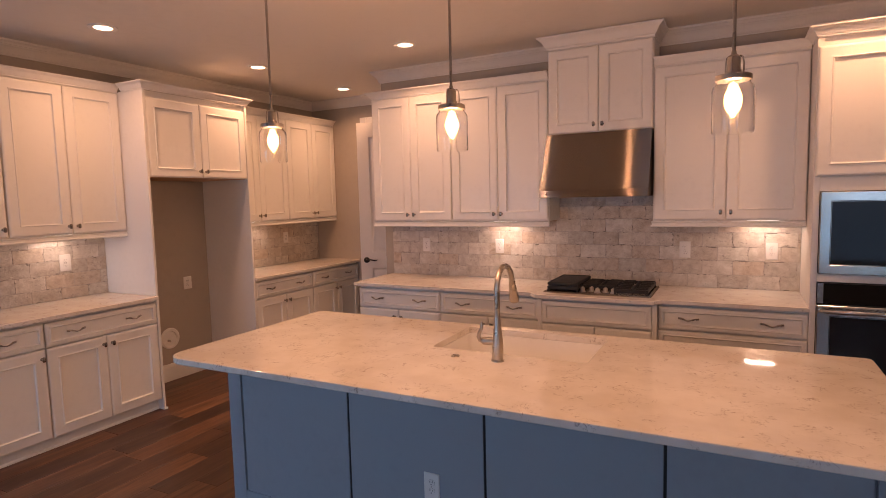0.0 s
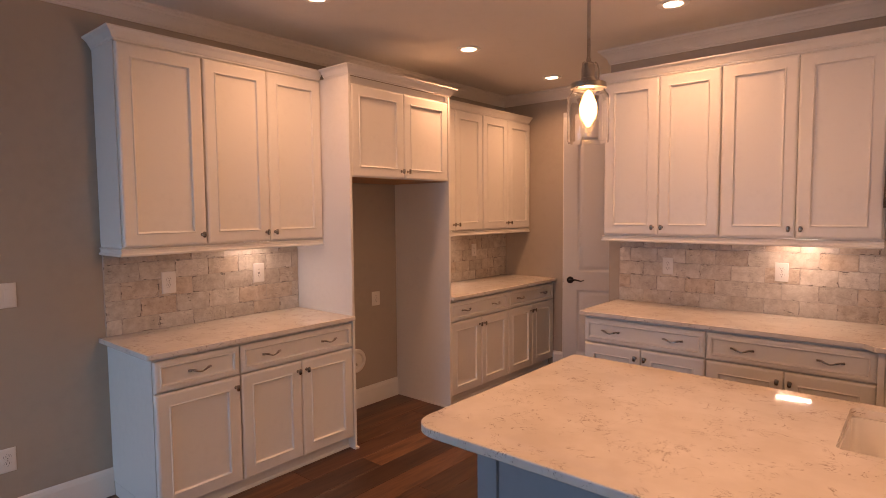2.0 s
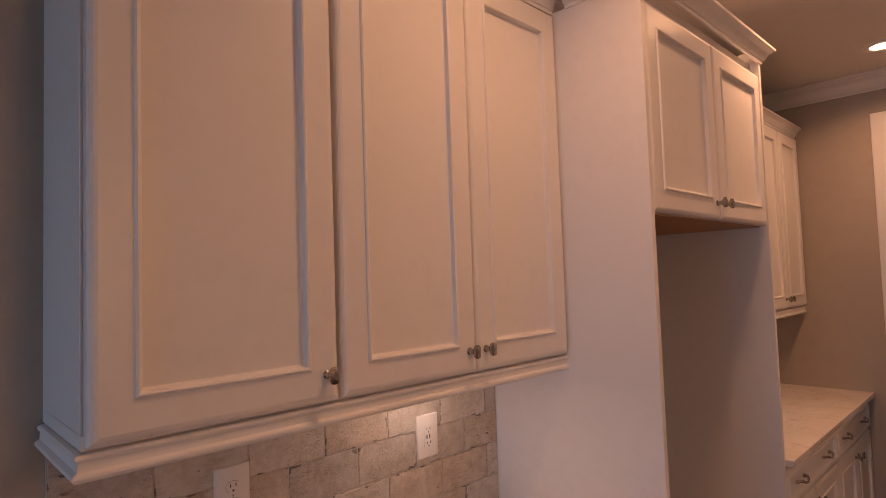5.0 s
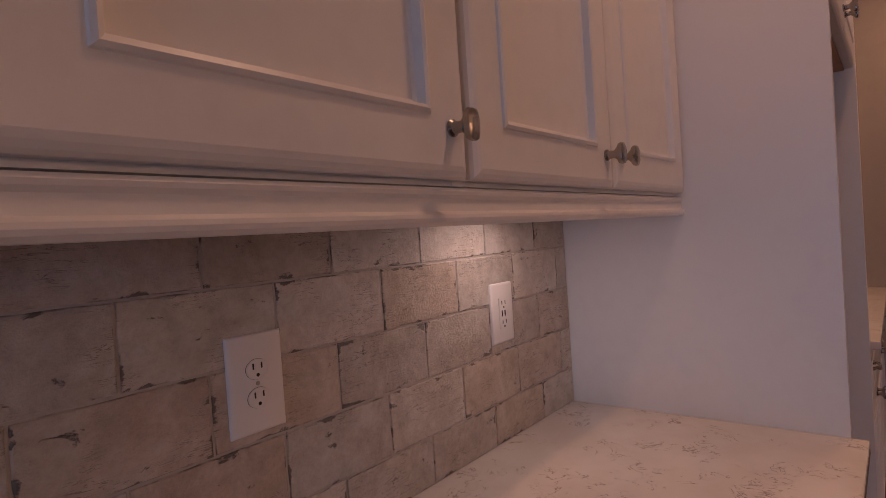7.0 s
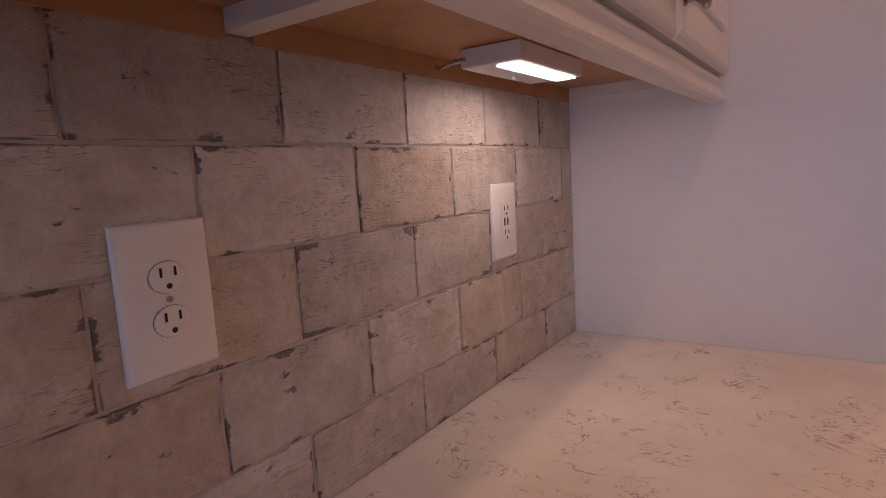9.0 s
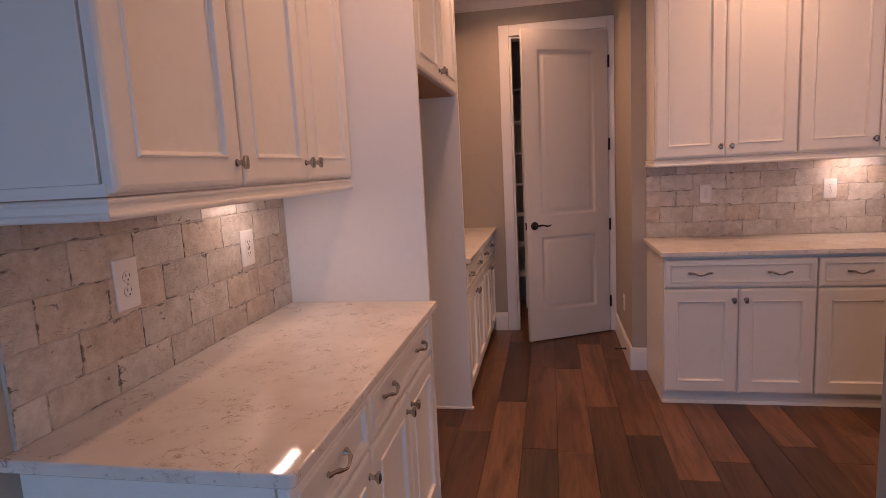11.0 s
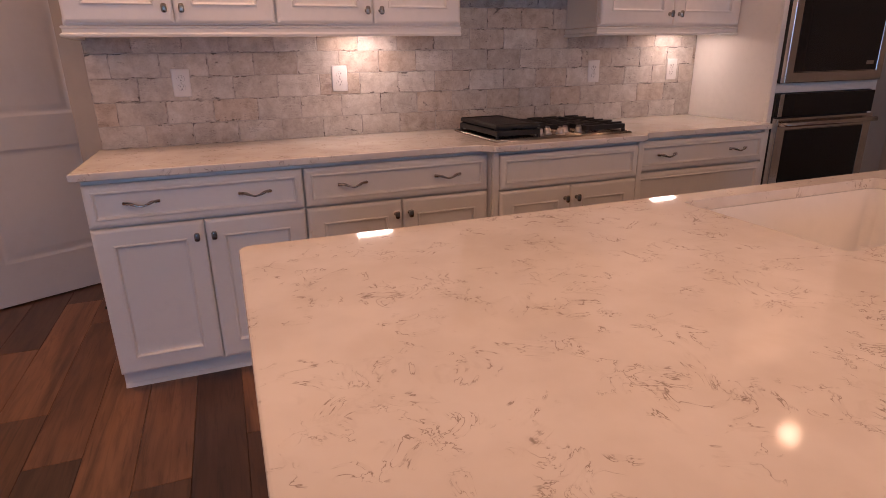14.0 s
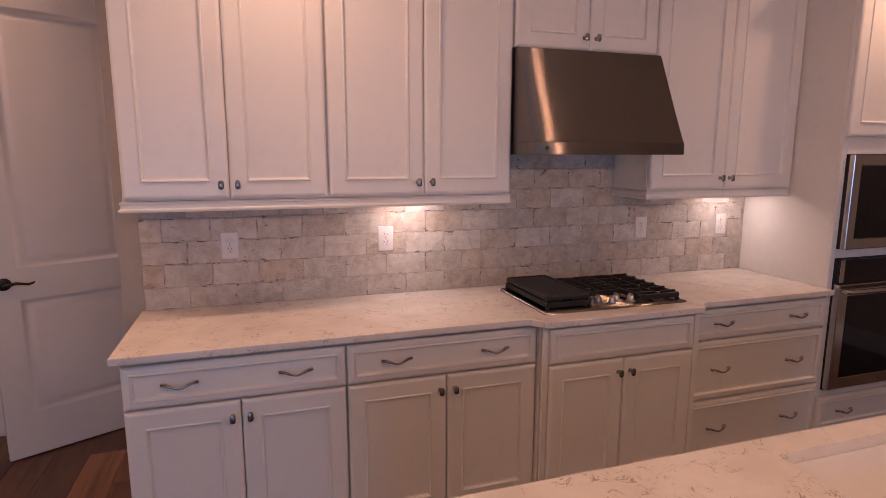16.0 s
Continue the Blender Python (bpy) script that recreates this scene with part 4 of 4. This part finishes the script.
part("spray_button", box(-0.006, 0.006, 0.0, 0.006, 0, 0.02, 0.002), M_BLACK, fau, m=Matrix.Translation(e + d * 0.05 + Vector((0, 0.017, 0))))
hb = part("handle_hub", tube([(-0.015, -0.003, 0.088), (-0.052, -0.010, 0.088), (-0.064, -0.012, 0.088), (-0.070, -0.013, 0.088)], [0.0195, 0.0185, 0.0175, 0.012], 16), M_NICKEL, fau, smooth=40)
part("handle_lever", tube([(-0.062, -0.012, 0.084), (-0.078, -0.015, 0.090), (-0.085, -0.016, 0.106), (-0.080, -0.017, 0.124), (-0.070, -0.017, 0.142), (-0.066, -0.018, 0.160), (-0.068, -0.018, 0.174)], [0.009, 0.0095, 0.009, 0.0085, 0.008, 0.007, 0.004], 10), M_NICKEL, hb, smooth=60)
btn = thing("air_switch", pose(-1.136, 2.225, TOP1), "small round brushed nickel button on the worktop", "button")
part("button", lathe([(0, 0.0002), (0.019, 0.0002), (0.019, 0.005), (0.015, 0.007), (0.011, 0.0075), (0.010, 0.010), (0, 0.0105)], 20), M_NICKEL, btn, smooth=40)

# ---- lamps ----


def recessed(x, y):
    t = thing("recessed_light", pose(x, y, ZC), "round white recessed ceiling light, switched on", "ceiling light", "recessed ceiling lights")
    part("trim_ring", lathe([(0.056, -0.0005), (0.092, -0.0005), (0.090, -0.006), (0.070, -0.010), (0.058, -0.006)], 28), M_TRIM, t, smooth=40)
    part("lens", lathe([(0, -0.003), (0.0555, -0.003), (0.0555, -0.0045), (0, -0.0055)], 28), M_LENS, t, "glowing lens").visible_shadow = False
    lamp("recessed_lamp", "AREA", pose(x, y, ZC - 0.001), CAN_WATTS, WARM, 0.105, None, 142)


for x, y in ((-3.83, 2.43), (-3.83, 3.84), (-3.83, 5.09), (-2.34, 3.90), (0.66, 3.72)):
    recessed(x, y)


def pendant(x, y, drop):
    t = thing("pendant_light", pose(x, y, drop), "glass jar pendant with nickel fittings and glowing bulb", "pendant lamp", "pendants over the island")
    h = ZC - drop
    part("canopy", lathe([(0, h - 0.0005), (0.062, h - 0.0005), (0.062, h - 0.010), (0.050, h - 0.022), (0.010, h - 0.026), (0, h - 0.026)], 24), M_NICKEL, t, smooth=40)
    part("stem", tube([(0, 0, 0.250), (0, 0, 0.45), (0, 0, 0.755)], 0.0055, 10), M_NICKEL, t, smooth=60)
    part("coupling", lathe([(0, 0.755), (0.008, 0.756), (0.008, 0.774), (0, 0.775)], 12), M_NICKEL, t)
    part("stem", tube([(0, 0, 0.775), (0, 0, h - 0.027)], 0.0055, 10), M_NICKEL, t, smooth=60)
    part("socket", lathe([(0, 0.178), (0.022, 0.178), (0.022, 0.190), (0.019, 0.192), (0.019, 0.228), (0.0155, 0.236), (0.008, 0.240), (0.007, 0.2495), (0, 0.2495)], 20), M_NICKEL, t, "nickel socket cup", smooth=40)
    for a in (0, 120, 240):
        c, s = math.cos(radians(a + 20)), math.sin(radians(a + 20))
        part("strap", tube([(0.030 * c, 0.030 * s, 0.172), (0.030 * c, 0.030 * s, 0.215), (0.026 * c, 0.026 * s, 0.232), (0.018 * c, 0.018 * s, 0.2365)], 0.0026, 6), M_NICKEL, t)
    part("lid", lathe([(0.020, 0.177), (0.050, 0.177), (0.053, 0.174), (0.053, 0.160), (0.049, 0.158), (0.020, 0.1575)], 28), M_NICKEL, t, "nickel jar lid", smooth=40)
    jar = part("glass_jar", lathe([(0.049, 0.1565), (0.050, 0.150), (0.0595, 0.140), (0.062, 0.130), (0.062, 0.008), (0.060, 0.0), (0.0575, 0.0), (0.0595, 0.009), (0.0595, 0.129), (0.057, 0.139), (0.047, 0.150), (0.046, 0.1565)], 32), M_GLASS, t, "clear glass jar shade", smooth=60)
    jar.visible_shadow = False
    part("bulb", lathe([(0, 0.046), (0.006, 0.048), (0.010, 0.056), (0.018, 0.068), (0.0245, 0.084), (0.0265, 0.100), (0.0245, 0.116), (0.018, 0.131), (0.0125, 0.148), (0.0, 0.1565)], 14), M_BULB, t, "glowing filament bulb", smooth=80).visible_shadow = False
    lamp("pendant_lamp", "POINT", pose(x, y, drop + 0.095), PENDANT_WATTS, WARM).data.shadow_soft_size = 0.012


for x in (-1.926, -0.999, -0.020):
    pendant(x, 1.965, 1.834)


def led_bar(m, length, share=1.0):
    t = thing("under_cabinet_light", m, "slim white LED bar under the wall cabinet, lit", "cabinet light", "under-cabinet lights")
    z = UP_BOTTOM + 0.0175
    part("housing", box(-length / 2, length / 2, -0.160, -0.070, z - 0.026, z - 0.0002, 0.002), M_PLASTIC, t)
    part("diffuser", box(-length / 2 + 0.012, length / 2 - 0.008, -0.152, -0.118, z - 0.0285, z - 0.0262, 0.0005), M_LED, t, "glowing diffuser")
    part("switch", box(0.0, 0.012, -0.092, -0.086, z - 0.031, z - 0.0262, 0.001), M_PLASTIC, t)
    part("cord", tube([(-length / 2, -0.078, z - 0.014), (-length / 2 - 0.012, -0.060, z - 0.018), (-length / 2 + 0.0, -0.035, z - 0.02), (-length / 2 + 0.01, -0.024, z - 0.014)], 0.003, 6), M_PULL, t)
    lamp("under_cabinet_lamp", "AREA", m @ pose(0, -0.1335, z - 0.030), LED_WATTS * share, LED, length - 0.03, 0.030, 175)


led_bar(on_left(2.440), 0.215, 0.75)
led_bar(on_left(4.40), 0.215)
led_bar(on_back(-1.75), 0.215, 1.45)
led_bar(on_back(0.16), 0.215, 1.1)

# ---- outlets and switches ----


def plate(name, m, kind, label, category, w=0.078, h=0.124):
    """Local x to the right, z up, face towards -y, back at y=0."""
    t = thing(name, m, label, category, "wall plates")
    part("cover_plate", raised_panel(w, h, [(0, 0.001), (0.002, 0.0042), (0.006, 0.0055)]), M_PLASTIC, t, m=pose(-w / 2, 0, -h / 2), smooth=50)
    if kind == "outlet":
        for s in (-1, 1):
            part("gap", lathe([(0, 0), (0.0174, 0), (0.0174, 0.0004), (0, 0.0004)], 20, squash=(1.0, 0.82)), M_BLACK, t, m=pose(0, -0.0055, s * 0.0195, 90, 0, 0))
            f = part("receptacle", lathe([(0, 0.0005), (0.017, 0.0005), (0.017, 0.0016), (0.0155, 0.0022), (0, 0.0022)], 20, squash=(1.0, 0.82)), M_PLASTIC, t, m=pose(0, -0.0055, s * 0.0195, 90, 0, 0))
            for x in (-0.0065, 0.0065):
                part("slot", box(x - 0.0011, x + 0.0011, 0.0005, 0.0085, 0.0018, 0.0026), M_BLACK, f)
            part("ground_hole", lathe([(0, 0.0018), (0.0026, 0.0018), (0.0026, 0.0026), (0, 0.0026)], 8), M_BLACK, f, m=pose(0, -0.0078, 0))
        part("screw", lathe([(0, 0), (0.003, 0), (0.003, 0.001), (0, 0.0012)], 8), M_NICKEL, t, m=pose(0, -0.0055, 0, 90, 0, 0))
    elif kind == "decora":
        f = part("receptacle", box(-0.0168, 0.0168, -0.0078, -0.005, -0.0335, 0.0335, 0.001), M_PLASTIC, t)
        for s in (-1, 1):
            for x in (-0.0065, 0.0065):
                part("slot", box(x - 0.0011, x + 0.0011, -0.0083, -0.0077, s * 0.021 - 0.002, s * 0.021 + 0.006), M_BLACK, f)
            part("usb_port", box(-0.0035 + s * 0.0055, 0.0035 + s * 0.0055 - 0.003, -0.0083, -0.0077, -0.007, 0.006), M_BLACK, f)
            part("ground_hole", box(-0.002, 0.002, -0.0083, -0.0077, s * 0.021 - 0.010, s * 0.021 - 0.006), M_BLACK, f)
    elif kind == "switch":
        n = round(w / 0.06) if w > 0.1 else 1
        for i in range(n):
            x = (i - (n - 1) / 2) * 0.046
            part("rocker", box(x - 0.0165, x + 0.0165, -0.0085, -0.005, -0.033, 0.033, 0.0015), M_PLASTIC, t)
    return t


TX, TY = XL + 0.0125, YB - 0.0125
for x in (-2.588, -1.855, 0.226):
    plate("outlet", pose(x, TY, 1.212), "outlet", "white double outlet on the tile backsplash", "outlet")
plate("outlet", pose(-0.347, TY, 1.212), "outlet", "white double outlet on the tile backsplash", "outlet")
plate("outlet", pose(TX, 1.919, 1.207, 0, 0, 90), "outlet", "oversized white double outlet on the tile backsplash", "outlet", 0.086, 0.135)
plate("outlet", pose(TX, 2.538, 1.212, 0, 0, 90), "decora", "white outlet with two small charging ports", "outlet", 0.087, 0.132)
plate("outlet", pose(TX, 5.015, 1.228, 0, 0, 90), "outlet", "white double outlet on the tile backsplash", "outlet")
plate("light_switch", pose(XL, 1.090, 1.220, 0, 0, 90), "switch", "white double rocker switch on the greige wall", "switch", 0.118, 0.128)
plate("outlet", pose(XL, 1.070, 0.370, 0, 0, 90), "outlet", "white low outlet on the greige wall", "outlet", 0.076, 0.124)
plate("outlet", pose(XL, 3.652, 0.892, 0, 0, 90), "outlet", "white outlet inside the refrigerator bay", "outlet", 0.090, 0.120)
plate("outlet", pose(X_RET, 5.05, 0.38, 0, 0, -90), "outlet", "white low outlet beside the pantry door", "outlet")
plate("outlet", pose(-1.189, BY0 + 0.006, 0.370), "outlet", "white outlet on the island front panel", "outlet")
cov = thing("round_outlet_cover", pose(BX0 + 0.026, 2.309, 0.690, 0, 0, -90), "small round white outlet on the island end", "outlet")
part("disc", lathe([(0, 0), (0.029, 0), (0.029, 0.003), (0.026, 0.005), (0, 0.0055)], 24, squash=(0.85, 1.15)), M_PLASTIC, cov, m=pose(0, 0, 0, 90, 0, 0), smooth=40)
for z in (-0.010, 0.010):
    part("slot", box(-0.003, 0.003, -0.0062, -0.0052, z - 0.004, z + 0.004), M_BLACK, cov)
wb = thing("water_box", pose(XL, 3.42, 0.40, 0, 90, 0), "round white water supply box inside the refrigerator bay", "water box")
part("ring", lathe([(0.062, 0.0), (0.098, 0.0), (0.098, 0.010), (0.088, 0.020), (0.068, 0.020), (0.062, 0.012)], 28), M_PLASTIC, wb, smooth=40)
part("back", lathe([(0, 0.0005), (0.0615, 0.0005), (0.0615, 0.003), (0, 0.003)], 24), M_PLASTIC, wb)
part("valve", tube([(0.02, -0.02, 0.003), (0.02, -0.02, 0.03), (0.03, -0.02, 0.035)], [0.010, 0.009, 0.006], 8), M_NICKEL, wb, "small shut-off valve")

# ---- tile backsplash ----
GAP = 0.0024


def tile_mesh(x0, x1, z0, z1, seed):
    """One tile of its own size, with a slightly uneven eased edge, face towards -y."""
    rnd = random.Random(seed)
    w, h = x1 - x0, z1 - z0
    nx, nz = 9, 5

    def loop(i, y, jitter):
        pts = [(i + (w - 2 * i) * k / nx, i) for k in range(nx)] + [(w - i, i + (h - 2 * i) * k / nz) for k in range(nz)]
        pts += [(w - i - (w - 2 * i) * k / nx, h - i) for k in range(nx)] + [(i, h - i - (h - 2 * i) * k / nz) for k in range(nz)]
        return [(x - w / 2 + rnd.uniform(-jitter, jitter), y, z - h / 2 + rnd.uniform(-jitter, jitter)) for x, z in pts]
    return finish(rings([loop(0.0002, 0, 0), loop(0.0005, -0.0068, 0.0010), loop(0.0020, -0.0086, 0.0013)], cap0=False), "tile", M_TILE)


def tiled(parent, m, PX, PZ, ROW0, shift, areas):
    """Running bond of PX by PZ over areas (u0, u1, z0, z1) of a wall face; ROW0 and shift set where the joints fall."""
    shared, count = {}, 0
    for a0, a1, b0, b1 in areas:
        bed = part("grout_bed", box(a0, a1, -0.0099, -0.0005, b0, b1), M_GROUT, parent)
        bed.matrix_basis = m
        for r in range(math.floor((b0 - ROW0) / PZ), math.ceil((b1 - ROW0) / PZ)):
            z0, z1 = max(b0, ROW0 + r * PZ), min(b1, ROW0 + (r + 1) * PZ)
            if z1 - z0 < 0.02:
                continue
            first = shift + (PX / 2 if r % 2 else 0)
            n0 = math.floor((a0 - first) / PX)
            for n in range(n0, n0 + math.ceil((a1 - a0) / PX) + 2):
                x0, x1 = max(a0, first + n * PX), min(a1, first + (n + 1) * PX)
                if x1 - x0 < 0.012:
                    continue
                x0, x1, c0, c1 = x0 + GAP / 2, x1 - GAP / 2, z0 + GAP / 2, z1 - GAP / 2
                key = (round(x1 - x0, 3), round(c1 - c0, 3), count % 5)
                if key not in shared:
                    shared[key] = tile_mesh(x0, x1, c0, c1, len(shared) + 11)
                ob = new("tile", shared[key])
                ob.parent = parent
                ob.matrix_basis = m @ pose((x0 + x1) / 2, -0.0035 + random.uniform(-0.0004, 0.0004), (c0 + c1) / 2)
                count += 1


left_tiles = thing("wall_left_tiles", pose(0, 0, 0), "aged brick-look tile backsplash in warm grey", "backsplash", "", "structure")
back_tiles = thing("wall_back_tiles", pose(0, 0, 0), "aged brick-look tile backsplash behind the cooktop", "backsplash", "", "structure")
tiled(left_tiles, pose(XL, 0, 0, 0, 0, 90), 0.2125, 0.1075, 0.911, 2.067, [(Y_A0 + 0.004, Y_A1 - 0.001, TOP1, 1.4445), (Y_F1 + 0.003, YN - 0.001, TOP1, 1.4445)])
tiled(back_tiles, pose(0, YB, 0), 0.2035, 0.1045, 0.9245, -2.159, [(X0 - 0.005, X4 - 0.001, TOP1, 1.447), (U2 + 0.0005, U3 - 0.0005, 1.447, 2.10)])

# ---- floor ----
solid("subfloor", box(XL - 0.1, XR, YS - 0.1, YN + 2.1, -0.30, -0.0085), M_SUBFLOOR, "dark joint base under the planks", "floor")
floor = thing("floor", pose(0, 0, 0), "dark red-brown wood plank floor", "floor", "", "structure")
PW, PL = 0.181, 1.22
KNOWN = {0: 3.41, 1: 3.98, 2: 3.63, -1: 4.66, -2: 4.03, 3: 3.20, 4: 4.60, 5: 4.30, 6: 3.56}
SHADE = {(-2, 4.0): "dark", (-2, 2.8): "light", (-1, 4.6): "dark", (-1, 3.4): "mid", (0, 3.4): "light", (0, 4.6): "dark", (0, 2.1): "mid", (1, 3.9): "light", (1, 2.7): "dark", (2, 3.6): "mid",
         (2, 2.4): "dark", (3, 3.2): "light", (4, 3.3): "light", (5, 3.0): "dark", (6, 3.5): "light", (6, 2.3): "dark"}


@once
def plank_mesh(w, length, shade):
    bm = rings([[(0, 0, -0.008), (w, 0, -0.008), (w, length, -0.008), (0, length, -0.008)], [(0, 0, -0.0014), (w, 0, -0.0014), (w, length, -0.0014), (0, length, -0.0014)], [(0.0016, 0.0016, 0), (w - 0.0016, 0.0016, 0), (w - 0.0016, length - 0.0016, 0), (0.0016, length - 0.0016, 0)]], cap0=False)
    return finish(bm, "plank", PLANKS[shade])


rest_v, rest_f = [], []
pr = random.Random(5)
for c in range(math.floor((XL + 3.58) / PW), math.ceil((XR + 3.58) / PW)):
    x0 = -3.58 + c * PW
    x1 = min(x0 + PW, XR)
    x0 = max(x0, XL)
    if x1 - x0 < 0.01:
        continue
    start = KNOWN.get(c, pr.uniform(0, PL)) % PL
    k = math.floor((YS - start) / PL)
    while start + k * PL < YN + 2.0:
        y0, y1 = max(YS, start + k * PL), min(YN + 2.0, start + (k + 1) * PL)
        k += 1
        if y1 - y0 < 0.01:
            continue
        w, length = round(x1 - x0 - 0.0012, 4), round(y1 - y0 - 0.0012, 4)
        if y1 > 0.2 and x0 < 1.3:
            shade = SHADE.get((c, math.floor(y0 * 10 + 1e-6) / 10)) or pr.choice(("dark", "mid", "mid", "light"))
            ob = new("plank", plank_mesh(w, length, shade))
            ob.parent = floor
            ob.matrix_basis = pose(x0, y0, random.uniform(-0.0003, 0))
        else:
            b = len(rest_v)
            rest_v += [(x0, y0, 0), (x0 + w, y0, 0), (x0 + w, y0 + length, 0), (x0, y0 + length, 0)]
            rest_f.append((b, b + 1, b + 2, b + 3))
me = bpy.data.meshes.new("far_planks")
me.from_pydata(rest_v, [], rest_f)
me.materials.append(M_PLANK_REST)
far = new("far_planks", me)
far.parent = floor
tagged(far, "dark red-brown wood planks", "", "", "stuff")
